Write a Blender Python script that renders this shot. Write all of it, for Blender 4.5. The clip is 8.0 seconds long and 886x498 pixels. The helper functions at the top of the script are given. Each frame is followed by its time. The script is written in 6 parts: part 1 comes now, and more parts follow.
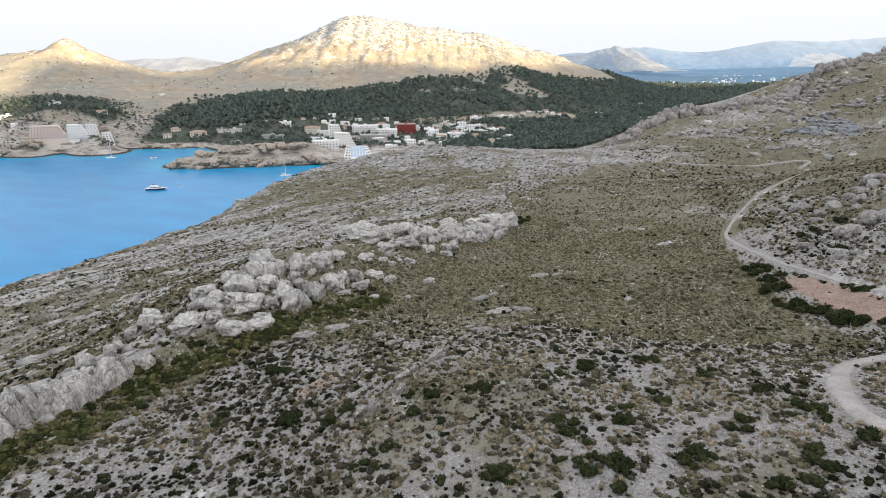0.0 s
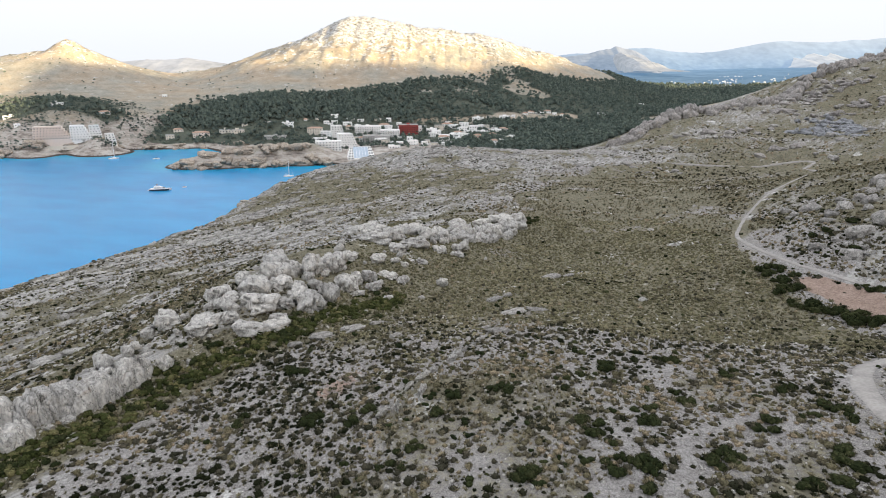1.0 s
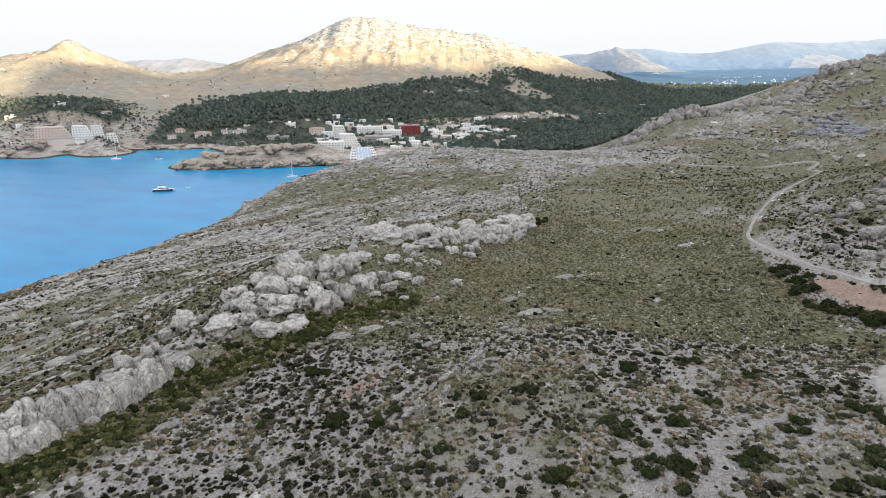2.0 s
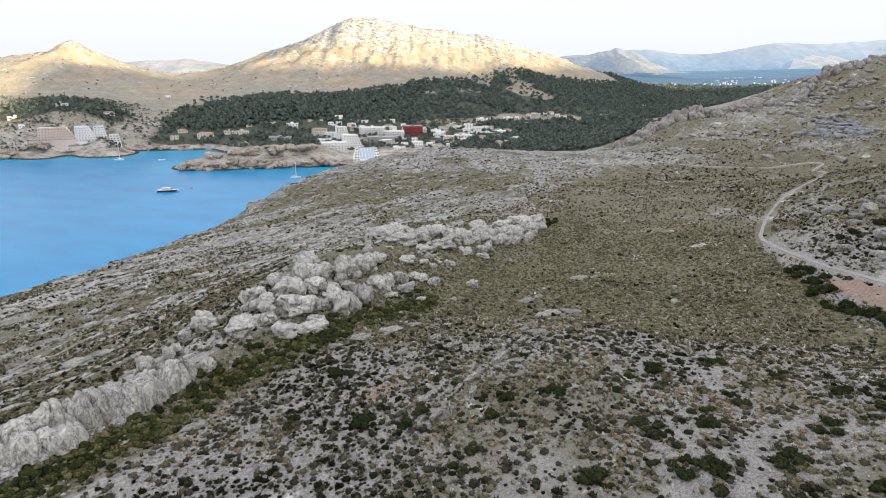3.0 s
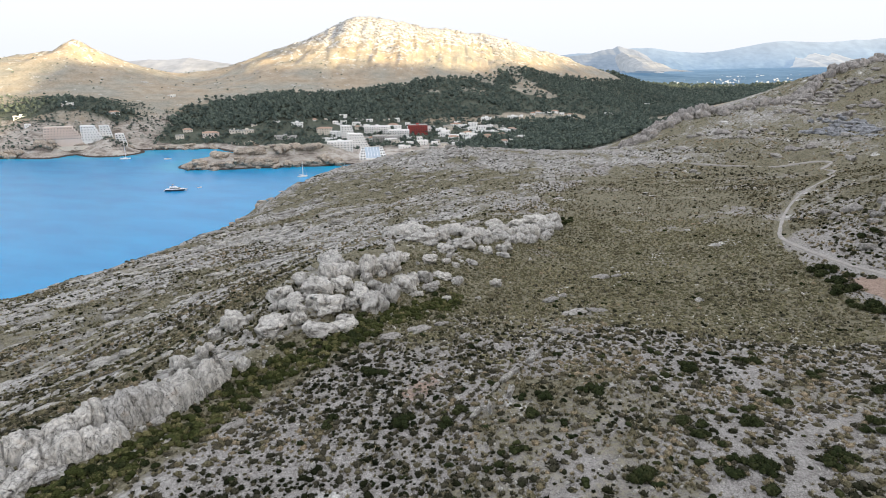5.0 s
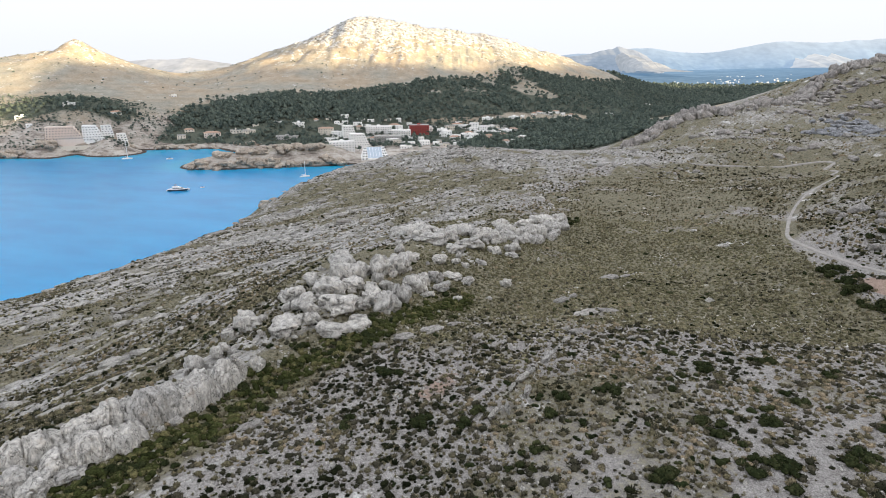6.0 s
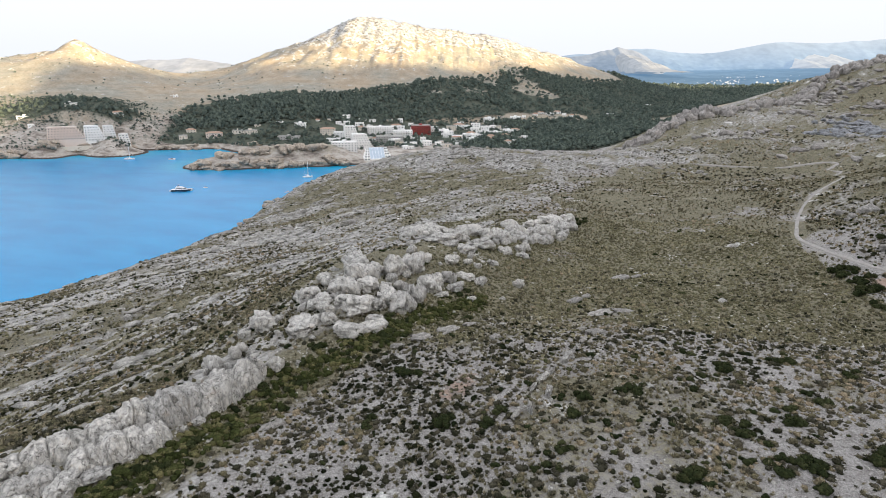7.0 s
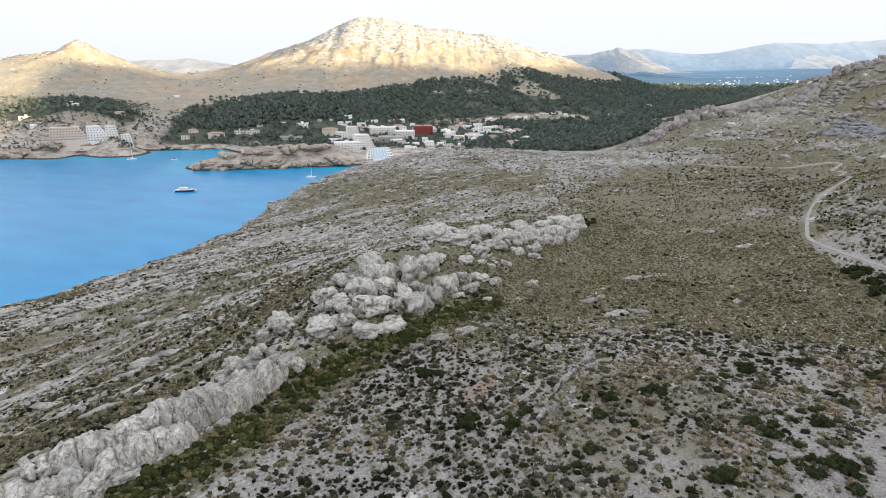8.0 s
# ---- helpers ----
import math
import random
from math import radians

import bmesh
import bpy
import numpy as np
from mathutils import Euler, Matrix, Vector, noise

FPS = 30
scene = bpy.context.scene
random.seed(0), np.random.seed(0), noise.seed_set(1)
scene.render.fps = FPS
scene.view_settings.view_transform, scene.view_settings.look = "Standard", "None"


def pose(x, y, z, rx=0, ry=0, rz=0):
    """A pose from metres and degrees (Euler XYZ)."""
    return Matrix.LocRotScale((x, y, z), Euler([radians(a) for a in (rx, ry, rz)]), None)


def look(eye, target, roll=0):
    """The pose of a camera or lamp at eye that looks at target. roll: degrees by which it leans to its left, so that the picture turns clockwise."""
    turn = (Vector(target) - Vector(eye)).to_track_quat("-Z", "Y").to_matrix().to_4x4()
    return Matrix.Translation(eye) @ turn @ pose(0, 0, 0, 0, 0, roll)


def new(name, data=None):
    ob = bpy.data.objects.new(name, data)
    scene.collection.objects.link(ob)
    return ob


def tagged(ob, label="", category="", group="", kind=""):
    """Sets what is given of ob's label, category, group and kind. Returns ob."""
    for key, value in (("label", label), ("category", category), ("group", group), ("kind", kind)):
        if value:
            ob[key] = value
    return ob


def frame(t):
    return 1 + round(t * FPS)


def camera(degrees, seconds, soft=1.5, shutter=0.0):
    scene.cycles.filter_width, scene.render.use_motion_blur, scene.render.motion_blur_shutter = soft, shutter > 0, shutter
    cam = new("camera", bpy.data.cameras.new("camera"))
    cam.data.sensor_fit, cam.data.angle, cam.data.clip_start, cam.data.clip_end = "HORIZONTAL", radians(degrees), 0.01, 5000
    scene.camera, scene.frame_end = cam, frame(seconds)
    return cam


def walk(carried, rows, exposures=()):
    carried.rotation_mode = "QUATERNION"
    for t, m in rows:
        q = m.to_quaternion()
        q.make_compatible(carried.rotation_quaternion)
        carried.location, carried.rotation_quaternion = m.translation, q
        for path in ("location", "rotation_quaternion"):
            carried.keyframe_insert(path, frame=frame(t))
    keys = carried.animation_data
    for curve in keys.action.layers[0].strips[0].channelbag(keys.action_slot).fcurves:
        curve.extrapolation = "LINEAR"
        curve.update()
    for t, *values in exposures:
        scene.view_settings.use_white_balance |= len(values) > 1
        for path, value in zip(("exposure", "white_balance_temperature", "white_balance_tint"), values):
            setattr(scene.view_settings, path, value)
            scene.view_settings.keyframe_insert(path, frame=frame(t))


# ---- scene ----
# Camera: a drone sliding sideways, about 110 m over the sea. Seconds, x, y, z, pitch, roll, yaw.
cam = camera(74.0, 8.0, soft=0.95)
PATH = [
    (0.0, 0.000, -0.000, 110.000, -17.046, 0.003, 0.001),
    (0.5, -1.740, 0.042, 110.007, -17.037, 0.025, 0.014),
    (1.0, -3.638, 0.140, 109.936, -16.981, 0.015, 0.011),
    (1.5, -5.702, 0.188, 109.980, -16.967, -0.004, -0.019),
    (3.0, -12.495, 0.333, 109.979, -16.870, -0.041, -0.097),
    (3.5, -14.580, 0.338, 110.002, -16.947, 0.051, -0.027),
    (4.0, -16.174, 0.322, 110.058, -16.981, 0.036, -0.039),
    (4.5, -17.499, 0.260, 110.097, -16.985, 0.046, -0.015),
    (6.0, -21.863, 0.029, 110.238, -16.979, -0.012, -0.066),
    (6.5, -23.720, -0.050, 110.278, -16.971, -0.024, -0.098),
    (7.0, -25.713, -0.176, 110.300, -16.943, -0.049, -0.131),
    (7.5, -27.814, -0.283, 110.374, -16.935, -0.064, -0.166),
    (8.0, -30.000, -0.317, 110.457, -16.916, -0.064, -0.192),
]
walk(cam, [(t, pose(x, y, z, 90 + pitch, roll, yaw)) for t, x, y, z, pitch, roll, yaw in PATH])

# ---- world and sun: a low sun behind the camera, cut off by the range that stands there ----
SUN_EL, SUN_AZ = 5.5, 130.0           # degrees; azimuth clockwise from the view's direction
world = bpy.data.worlds.new("world")
scene.world = world
world.use_nodes = True
wn, wl = world.node_tree.nodes, world.node_tree.links
sky = wn.new("ShaderNodeTexSky")
sky.sky_type, sky.sun_disc = "NISHITA", False
sky.sun_elevation, sky.sun_rotation = radians(SUN_EL), radians(SUN_AZ)
sky.air_density, sky.dust_density, sky.ozone_density = 1.0, 5.0, 1.0
haze = wn.new("ShaderNodeMixRGB")
haze.inputs[0].default_value = 0.75
# thin high cloud: brighter overhead than at the horizon
dome, split, veil = wn.new("ShaderNodeTexCoord"), wn.new("ShaderNodeSeparateXYZ"), wn.new("ShaderNodeValToRGB")
wl.new(dome.outputs["Generated"], split.inputs[0])
wl.new(split.outputs[2], veil.inputs[0])
veil.color_ramp.elements[0].position, veil.color_ramp.elements[0].color = 0.0, (0.605, 0.630, 0.680, 1)
veil.color_ramp.elements[1].position, veil.color_ramp.elements[1].color = 1.0, (0.93, 0.95, 1.03, 1)
lift = wn.new("ShaderNodeMixRGB")
lift.blend_type, lift.inputs[0].default_value, lift.inputs[2].default_value = "MULTIPLY", 1.0, (13.5, 13.5, 13.5, 1)
wl.new(veil.outputs[0], lift.inputs[1])
wl.new(lift.outputs[0], haze.inputs[2])
wl.new(sky.outputs[0], haze.inputs[1])
wl.new(haze.outputs[0], wn["Background"].inputs["Color"])
wn["Background"].inputs["Strength"].default_value = 0.055
sun = new("sun", bpy.data.lights.new("sun", "SUN"))
sun.data.energy, sun.data.angle, sun.data.color = 5.0, radians(0.6), (1.0, 0.79, 0.47)
az, el = radians(SUN_AZ), radians(SUN_EL)
sun.matrix_world = look((math.sin(az) * 900 * math.cos(el), math.cos(az) * 900 * math.cos(el), 900 * math.sin(el) + 100), (0, 0, 100))
scene.view_settings.exposure = 1.43


# ---- noise and landform ----
def lattice(ix, iy, seed):
    h = (ix.astype(np.int64) * 374761393 + iy.astype(np.int64) * 668265263 + seed * 974634777) & 0xFFFFFFFF
    h = ((h ^ (h >> 13)) * 1274126177) & 0xFFFFFFFF
    return ((h ^ (h >> 16)) & 0xFFFF) / 65535.0


def vnoise(x, y, size, seed=0):
    """Smooth noise, 0 to 1, with lumps of the given size."""
    x, y = np.asarray(x, float) / size + 1000.0, np.asarray(y, float) / size + 1000.0
    ix, iy = np.floor(x), np.floor(y)
    u, v = x - ix, y - iy
    u, v = u * u * (3 - 2 * u), v * v * (3 - 2 * v)
    a, b = lattice(ix, iy, seed), lattice(ix + 1, iy, seed)
    c, d = lattice(ix, iy + 1, seed), lattice(ix + 1, iy + 1, seed)
    return (a * (1 - u) + b * u) * (1 - v) + (c * (1 - u) + d * u) * v


def fbm(x, y, size, seed=0, octaves=4):
    out, amp, total = 0.0, 1.0, 0.0
    for k in range(octaves):
        out, total = out + amp * vnoise(x, y, size / 2 ** k, seed + 17 * k), total + amp
        amp *= 0.5
    return out / total


def ridged(x, y, size, seed=0, octaves=4):
    out, amp, total = 0.0, 1.0, 0.0
    for k in range(octaves):
        out, total = out + amp * (1 - np.abs(2 * vnoise(x, y, size / 2 ** k, seed + 31 * k) - 1)), total + amp
        amp *= 0.5
    return out / total


def smooth(a, b, v):
    s = np.clip((np.asarray(v, float) - a) / (b - a), 0, 1)
    return s * s * (3 - 2 * s)


def away(x, y, line):
    """Distance from a bent line, and how far along it (0 to 1)."""
    best, along = np.full(np.shape(x), 1e9), np.zeros(np.shape(x))
    for k in range(len(line) - 1):
        (ax, ay), (bx, by) = line[k][:2], line[k + 1][:2]
        s = np.clip(((x - ax) * (bx - ax) + (y - ay) * (by - ay)) / ((bx - ax) ** 2 + (by - ay) ** 2), 0, 1)
        d = np.hypot(x - ax - s * (bx - ax), y - ay - s * (by - ay))
        along = np.where(d < best, (k + s) / (len(line) - 1), along)
        best = np.minimum(best, d)
    return best, along


# Crest, slope, valley and shore lines of the land: x, y, height over the sea.
LINES = {
    "headland": [(150, -150, 100), (60, 20, 66), (17, 72, 60), (-3, 101, 57), (0, 134, 52), (27, 151, 51), (55, 192, 46), (44, 222, 44),
                 (69, 273, 43), (51, 320, 42), (40, 400, 37), (83, 474, 33), (118, 452, 32), (205, 450, 28)],
    "headland_back": [(0, -150, 66), (-150, -150, 30), (-120, -30, 38), (0, -40, 63), (-33, 79, 53), (-51, 86, 52), (-30, 104, 54.5), (-17, 116, 54), (-85, 55, 49)],
    "outcrop": [(-95, 60, 52), (-76, 82, 54), (-68, 104, 54), (-54, 124, 58), (-38, 145, 59), (-24, 177, 57), (-5, 205, 53), (22, 238, 47), (33, 258, 47)],
    "outcrop_foot": [(-60, 92, 51.5), (-42, 110, 53), (-25, 135, 53), (-4, 160, 51.5), (6, 190, 49), (27, 225, 44)],
    "west_slope": [(-91, 127, 43), (-107, 122, 39), (-95, 201, 36), (-87, 268, 31), (-121, 190, 31), (-60, 329, 33), (-11, 357, 36), (-92, 369, 31), (-105, 440, 29), (-130, 60, 36)],
    "cliff_top": [(-240, 60, 24), (-213, 150, 25), (-197, 207, 24), (-165, 120, 27), (-142, 160, 29), (-150, 205, 29), (-147, 264, 29), (-185, 244, 20), (-150, 320, 22), (-149, 390, 17), (-144, 460, 17), (-135, 535, 16), (-124, 600, 13), (-85, 560, 22)],
    "shore": [(-290, -100, -4), (-285, 60, -3), (-262, 150, -3), (-236, 250, -3), (-199, 335, -4), (-179, 405, -4), (-181, 460, -4), (-177, 530, -4), (-166, 597, -4), (-155, 662, -4), (-143, 705, -2)],
    "sea_bed": [(-380, 100, -25), (-340, 300, -25), (-300, 480, -20), (-240, 600, -12), (-215, 655, -7), (-430, 700, -15), (-700, 500, -25), (-390, 800, -8), (-330, 810, -4), (-600, 690, -12)],
    "knolls": [(55, 606, 30), (-29, 584, 33), (39, 655, 26), (137, 625, 27), (177, 516, 32), (-70, 650, 20), (60, 720, 8), (-60, 740, 5)],
    "far_cliff": [(-900, 765, 14), (-700, 772, 13), (-585, 782, 13), (-515, 815, 14), (-462, 862, 9)],
    "far_shore": [(-900, 730, 0), (-700, 745, 0), (-574, 765, 0), (-520, 800, 1), (-470, 845, 0), (-415, 850, 0), (-350, 862, 0), (-290, 850, 1)],
    "spit": [(-314, 674, 0), (-296, 686, 9), (-262, 697, 15), (-222, 710, 21), (-170, 728, 21), (-200, 694, -1), (-240, 682, -1), (-285, 672, -1), (-150, 705, 0), (-270, 745, 2), (-200, 780, 9)],
    "west_town": [(-541, 787, 17), (-475, 822, 20), (-600, 800, 20), (-535, 845, 52), (-590, 870, 58), (-490, 880, 40), (-405, 880, 12), (-420, 950, 30)],
    "town": [(-293, 850, 9), (-220, 830, 9), (-135, 800, 4), (-110, 880, 7), (-49, 915, 7), (33, 900, 8), (120, 980, 9), (-200, 930, 14), (-40, 1010, 22)],
    "valley": [(190, 800, 12), (260, 900, 12), (190, 1090, 16), (330, 1150, 12), (491, 1498, 12), (700, 1500, 12), (800, 2000, 18), (1300, 2300, 30), (1440, 3100, 62), (900, 3000, 60), (1200, 4600, 105)],
    "west_hill": [(-1400, 1300, 150), (-911, 1208, 130), (-840, 1215, 134), (-790, 1228, 141), (-752, 1235, 164), (-700, 1235, 128), (-620, 1240, 104), (-540, 1250, 78),
                  (-700, 1050, 80), (-560, 1020, 66), (-850, 1000, 72), (-700, 1600, 60), (-1100, 1700, 60)],
    "mountain": [(-525, 1340, 96), (-416, 1350, 130), (-304, 1427, 171), (-250, 1490, 211), (-218, 1541, 236), (-129, 1600, 222), (-38, 1650, 212),
                 (137, 1754, 195), (330, 1950, 154), (437, 2168, 124), (650, 2500, 60)],
    "mountain_foot": [(-400, 1150, 78), (-295, 983, 58), (-106, 1150, 72), (-200, 1260, 100), (-80, 1300, 108), (60, 1380, 106), (150, 1400, 106),
                      (300, 1500, 72), (430, 1650, 66), (60, 1150, 52), (230, 1300, 60), (-100, 2300, 60), (-500, 2000, 60), (400, 2600, 60)],
    "east_slope": [(94, 190, 54.5), (130, 249, 52), (154, 288, 53), (119, 196, 60), (117, 169, 63), (110, 152, 58), (91, 147, 54.5), (87, 131, 52.5),
                   (69, 104, 56), (62, 83, 62.5), (49, 65, 62.5), (150, 150, 78), (189, 260, 68), (240, 250, 85), (230, 120, 115), (400, 200, 150)],
    "crag_ridge": [(252, 578, 42), (200, 700, 22), (240, 715, 38), (280, 735, 53), (385, 768, 68), (484, 810, 84), (508, 845, 103), (625, 910, 122),
                   (700, 935, 142), (900, 980, 190), (406, 620, 44), (489, 695, 62), (300, 496, 30), (340, 420, 42), (420, 480, 70), (330, 900, 22)],
    "range_behind": [(300, -720, 60), (500, -720, 150), (700, -720, 172), (960, -720, 218), (1117, -720, 248), (1269, -720, 262), (1335, -720, 266), (1385, -720, 280), (1430, -720, 338), (1470, -720, 396),
                     (1566, -720, 408), (1692, -720, 402), (1950, -720, 415), (2223, -720, 428), (2371, -720, 426), (2700, -720, 448), (3130, -720, 478), (3567, -720, 514), (3850, -720, 535)],
    "range_feet": [(100, -700, -5), (600, -300, 110), (1100, -300, 130), (1600, -250, 150), (2400, -200, 160), (1100, -1250, 90), (1800, -1250, 120), (2800, -1250, 150), (1200, 300, 200), (2400, 1200, 220)],
    "rim": [(-3800, 0, -30), (-3800, 2500, 80), (-3000, 4900, 120), (0, 4900, 120), (4000, 4900, 130), (3900, 300, 250), (-2000, -1600, -30), (1500, -1600, 150), (4000, -1600, 150)],
}
KNOTS = np.array([p for line in LINES.values() for p in line], float)


def basis(d):
    return np.sqrt(d * d + 18.0 ** 2)


A = basis(np.hypot(KNOTS[:, None, 0] - KNOTS[None, :, 0], KNOTS[:, None, 1] - KNOTS[None, :, 1]))
n = len(KNOTS)
A = np.block([[A - 1.5 * np.eye(n), np.ones((n, 1))], [np.ones((1, n)), np.zeros((1, 1))]])
WEIGHTS = np.linalg.solve(A, np.append(KNOTS[:, 2], 0))


def landform(x, y):
    out = np.full(np.shape(x), WEIGHTS[-1])
    for (kx, ky, _), w in zip(KNOTS, WEIGHTS):
        out += w * np.sqrt((x - kx) ** 2 + ((y - ky) ** 2 + 324.0))
    return out


TRACK = [(120, 108), (109, 126), (107, 134), (105, 141), (102, 152), (98, 162), (95.5, 177), (97, 193), (104, 207), (120, 233), (136, 256), (150, 272), (166, 287), (188, 310), (215, 350)]
BEND = [(72, 56), (62, 65), (59.4, 72), (60.3, 77), (62.8, 83), (69, 91), (76, 96), (83, 97), (95, 93)]
FAR_TRACK = [(140, 612), (150, 598), (157, 575), (166, 538), (186, 514), (209, 507), (233, 503), (263, 501), (285, 509), (300, 513)]
ZIGZAG = [(300, 513), (310, 511), (315, 505), (306, 497), (298, 489), (300, 476), (288, 464), (268, 440)]
BARE_PATH = [(21, 50), (24, 59), (27, 64), (30, 69), (34, 73), (41, 75)]
OUTCROP = [(-92, 62), (-76, 84), (-68, 104), (-54, 124), (-38, 145), (-24, 177), (-5, 205), (24, 240)]


def relief(x, y, h):
    """Rock and soil relief to add to the landform."""
    dist = np.hypot(x, y)
    far = smooth(500, 1100, y)
    land = smooth(-1, 6, h)
    out = (fbm(x, y, 24, 3) - 0.5) * 2.0 * (1 - far)
    # tilted beds of limestone on the seaward slope
    u = 0.62 * x + 0.78 * y
    v = 0.78 * x - 0.62 * y
    west = smooth(-35, -75, x + 0.35 * (120 - y)) * (1 - smooth(480, 700, y))
    beds = ridged(u / 3.5, v, 9, 5, 3) * (0.4 + 0.9 * fbm(x, y, 45, 7))
    cuts = ridged(u / 3.0, v, 4.2, 25, 2) * (0.3 + 1.1 * fbm(x, y, 30, 27))
    out += west * ((beds - 0.6) * 4.2 + (cuts - 0.5) * 1.5)
    knoll = smooth(310 + 100 * smooth(20, 80, x), 430 + 60 * smooth(20, 80, x), y) * (1 - far)
    out += knoll * ((ridged(x, y, 26, 9) - 0.6) * 7 + (ridged(x, y, 9, 19, 3) - 0.6) * 3)
    slope = smooth(160, 240, x) * smooth(430, 520, y) * (1 - smooth(950, 1100, y))
    out += slope * ((ridged(x, y, 40, 23, 4) - 0.6) * 7)
    east = smooth(95, 135, x - 0.2 * (y - 150)) * (1 - far)
    out += east * ((ridged(x, y, 14, 11) - 0.6) * 4.5 + (ridged(x, y, 5, 29, 2) - 0.6) * 1.6)
    # crags of the far hills
    crag = far * smooth(70, 150, h)
    out += crag * ((ridged(x, y, 70, 13, 5) - 0.62) * 22 + (ridged(x, y, 30, 14, 2) - 0.6) * 9) + far * land * (fbm(x, y, 60, 15) - 0.5) * 5
    level = np.ones(np.shape(x))
    for line, wide in ((TRACK, 2.2), (BEND, 3.0), (FAR_TRACK, 2.0), (ZIGZAG, 2.0)):
        level = np.minimum(level, smooth(wide, wide + 3.5, away(x, y, line)[0]))
    return out * (0.25 + 0.75 * land) * level


def height(x, y):
    x, y = np.asarray(x, float), np.asarray(y, float)
    h = landform(x, y)
    return h + relief(x, y, h)


def spread(first, last, low, high, step, growth, behind=None):
    """Grid places: even steps between low and high, growing ones outside."""
    places = list(np.arange(low, high + step, step))
    for way, end in ((1, last), (-1, first)):
        edge, gap, more = places[-1] if way > 0 else places[0], step, []
        while (end - edge) * way > 0:
            gap *= growth if way > 0 or behind is None else behind
            edge += way * gap
            more.append(edge)
        places = places + more if way > 0 else more[::-1] + places
    return np.array(places)


def sheet(name, xs, ys, zs, material, attributes=None):
    nx, ny = len(xs), len(ys)
    gx, gy = np.meshgrid(xs, ys)
    me = bpy.data.meshes.new(name)
    me.vertices.add(nx * ny)
    me.vertices.foreach_set("co", np.stack([gx, gy, zs], -1).astype(np.float32).ravel())
    i = (np.arange(ny - 1)[:, None] * nx + np.arange(nx - 1)[None, :]).ravel()
    quads = np.stack([i, i + 1, i + nx + 1, i + nx], -1).astype(np.int32)
    me.loops.add(quads.size)
    me.loops.foreach_set("vertex_index", quads.ravel())
    me.polygons.add(len(quads))
    me.polygons.foreach_set("loop_start", np.arange(len(quads), dtype=np.int32) * 4)
    me.update(calc_edges=True)
    me.polygons.foreach_set("use_smooth", np.ones(len(quads), bool))
    for key, values in (attributes or {}).items():
        me.attributes.new(key, "FLOAT", "POINT").data.foreach_set("value", values.astype(np.float32).ravel())
    me.materials.append(material)
    return new(name, me)



# ---- materials ----
def shader(name):
    m = bpy.data.materials.new(name)
    m.use_nodes = True
    nodes, links = m.node_tree.nodes, m.node_tree.links
    return m, nodes, links, nodes["Principled BSDF"]


def place_in(nodes, links, stretch=(1, 1, 1), turn=0.0):
    """The object's own metres, turned about z and then stretched."""
    co, spin, mp = nodes.new("ShaderNodeTexCoord"), nodes.new("ShaderNodeMapping"), nodes.new("ShaderNodeMapping")
    spin.inputs["Rotation"].default_value, mp.inputs["Scale"].default_value = (0, 0, radians(turn)), stretch
    links.new(co.outputs["Object"], spin.inputs["Vector"])
    links.new(spin.outputs[0], mp.inputs["Vector"])
    return mp.outputs[0]


def noise_at(nodes, links, scale, detail=4.0, stretch=(1, 1, 1), turn=0.0, rough=0.55):
    nz = nodes.new("ShaderNodeTexNoise")
    nz.inputs["Scale"].default_value, nz.inputs["Detail"].default_value, nz.inputs["Roughness"].default_value = scale, detail, rough
    links.new(place_in(nodes, links, stretch, turn), nz.inputs["Vector"])
    return nz.outputs["Fac"]


def cells_at(nodes, links, scale, feature="F1", stretch=(1, 1, 1), turn=0.0):
    vo = nodes.new("ShaderNodeTexVoronoi")
    vo.feature, vo.inputs["Scale"].default_value = feature, scale
    links.new(place_in(nodes, links, stretch, turn), vo.inputs["Vector"])
    return vo.outputs["Distance"], vo.outputs.get("Color")


def ramp(nodes, links, source, *stops):
    r = nodes.new("ShaderNodeValToRGB")
    while len(r.color_ramp.elements) < len(stops):
        r.color_ramp.elements.new(0.5)
    for e, (place, colour) in zip(r.color_ramp.elements, stops):
        e.position = place
        e.color = (*colour, 1) if len(colour) == 3 else colour
    links.new(source, r.inputs[0])
    return r.outputs["Color"]


def calc(nodes, links, kind, a, b, clamp=False):
    c = nodes.new("ShaderNodeMath")
    c.operation, c.use_clamp = kind, clamp
    for k, v in enumerate((a, b)):
        if isinstance(v, (int, float)):
            c.inputs[k].default_value = v
        else:
            links.new(v, c.inputs[k])
    return c.outputs[0]


def mix(nodes, links, fac, a, b, kind="MIX"):
    x = nodes.new("ShaderNodeMixRGB")
    x.blend_type = kind
    for k, v in enumerate((fac, a, b)):
        if isinstance(v, (int, float)):
            x.inputs[k].default_value = v
        elif isinstance(v, tuple):
            x.inputs[k].default_value = (*v, 1)
        else:
            links.new(v, x.inputs[k])
    return x.outputs[0]


def attribute(nodes, name):
    a = nodes.new("ShaderNodeAttribute")
    a.attribute_name = name
    return a.outputs["Fac"]


def cover(nodes, links, name, source, sharp=5.0, swing=1.1):
    """Where an attribute, frayed by noise, passes one half."""
    a = calc(nodes, links, "ADD", attribute(nodes, name), calc(nodes, links, "MULTIPLY", calc(nodes, links, "SUBTRACT", source, 0.5), swing))
    return calc(nodes, links, "ADD", calc(nodes, links, "MULTIPLY", calc(nodes, links, "SUBTRACT", a, 0.5), sharp), 0.5, True)


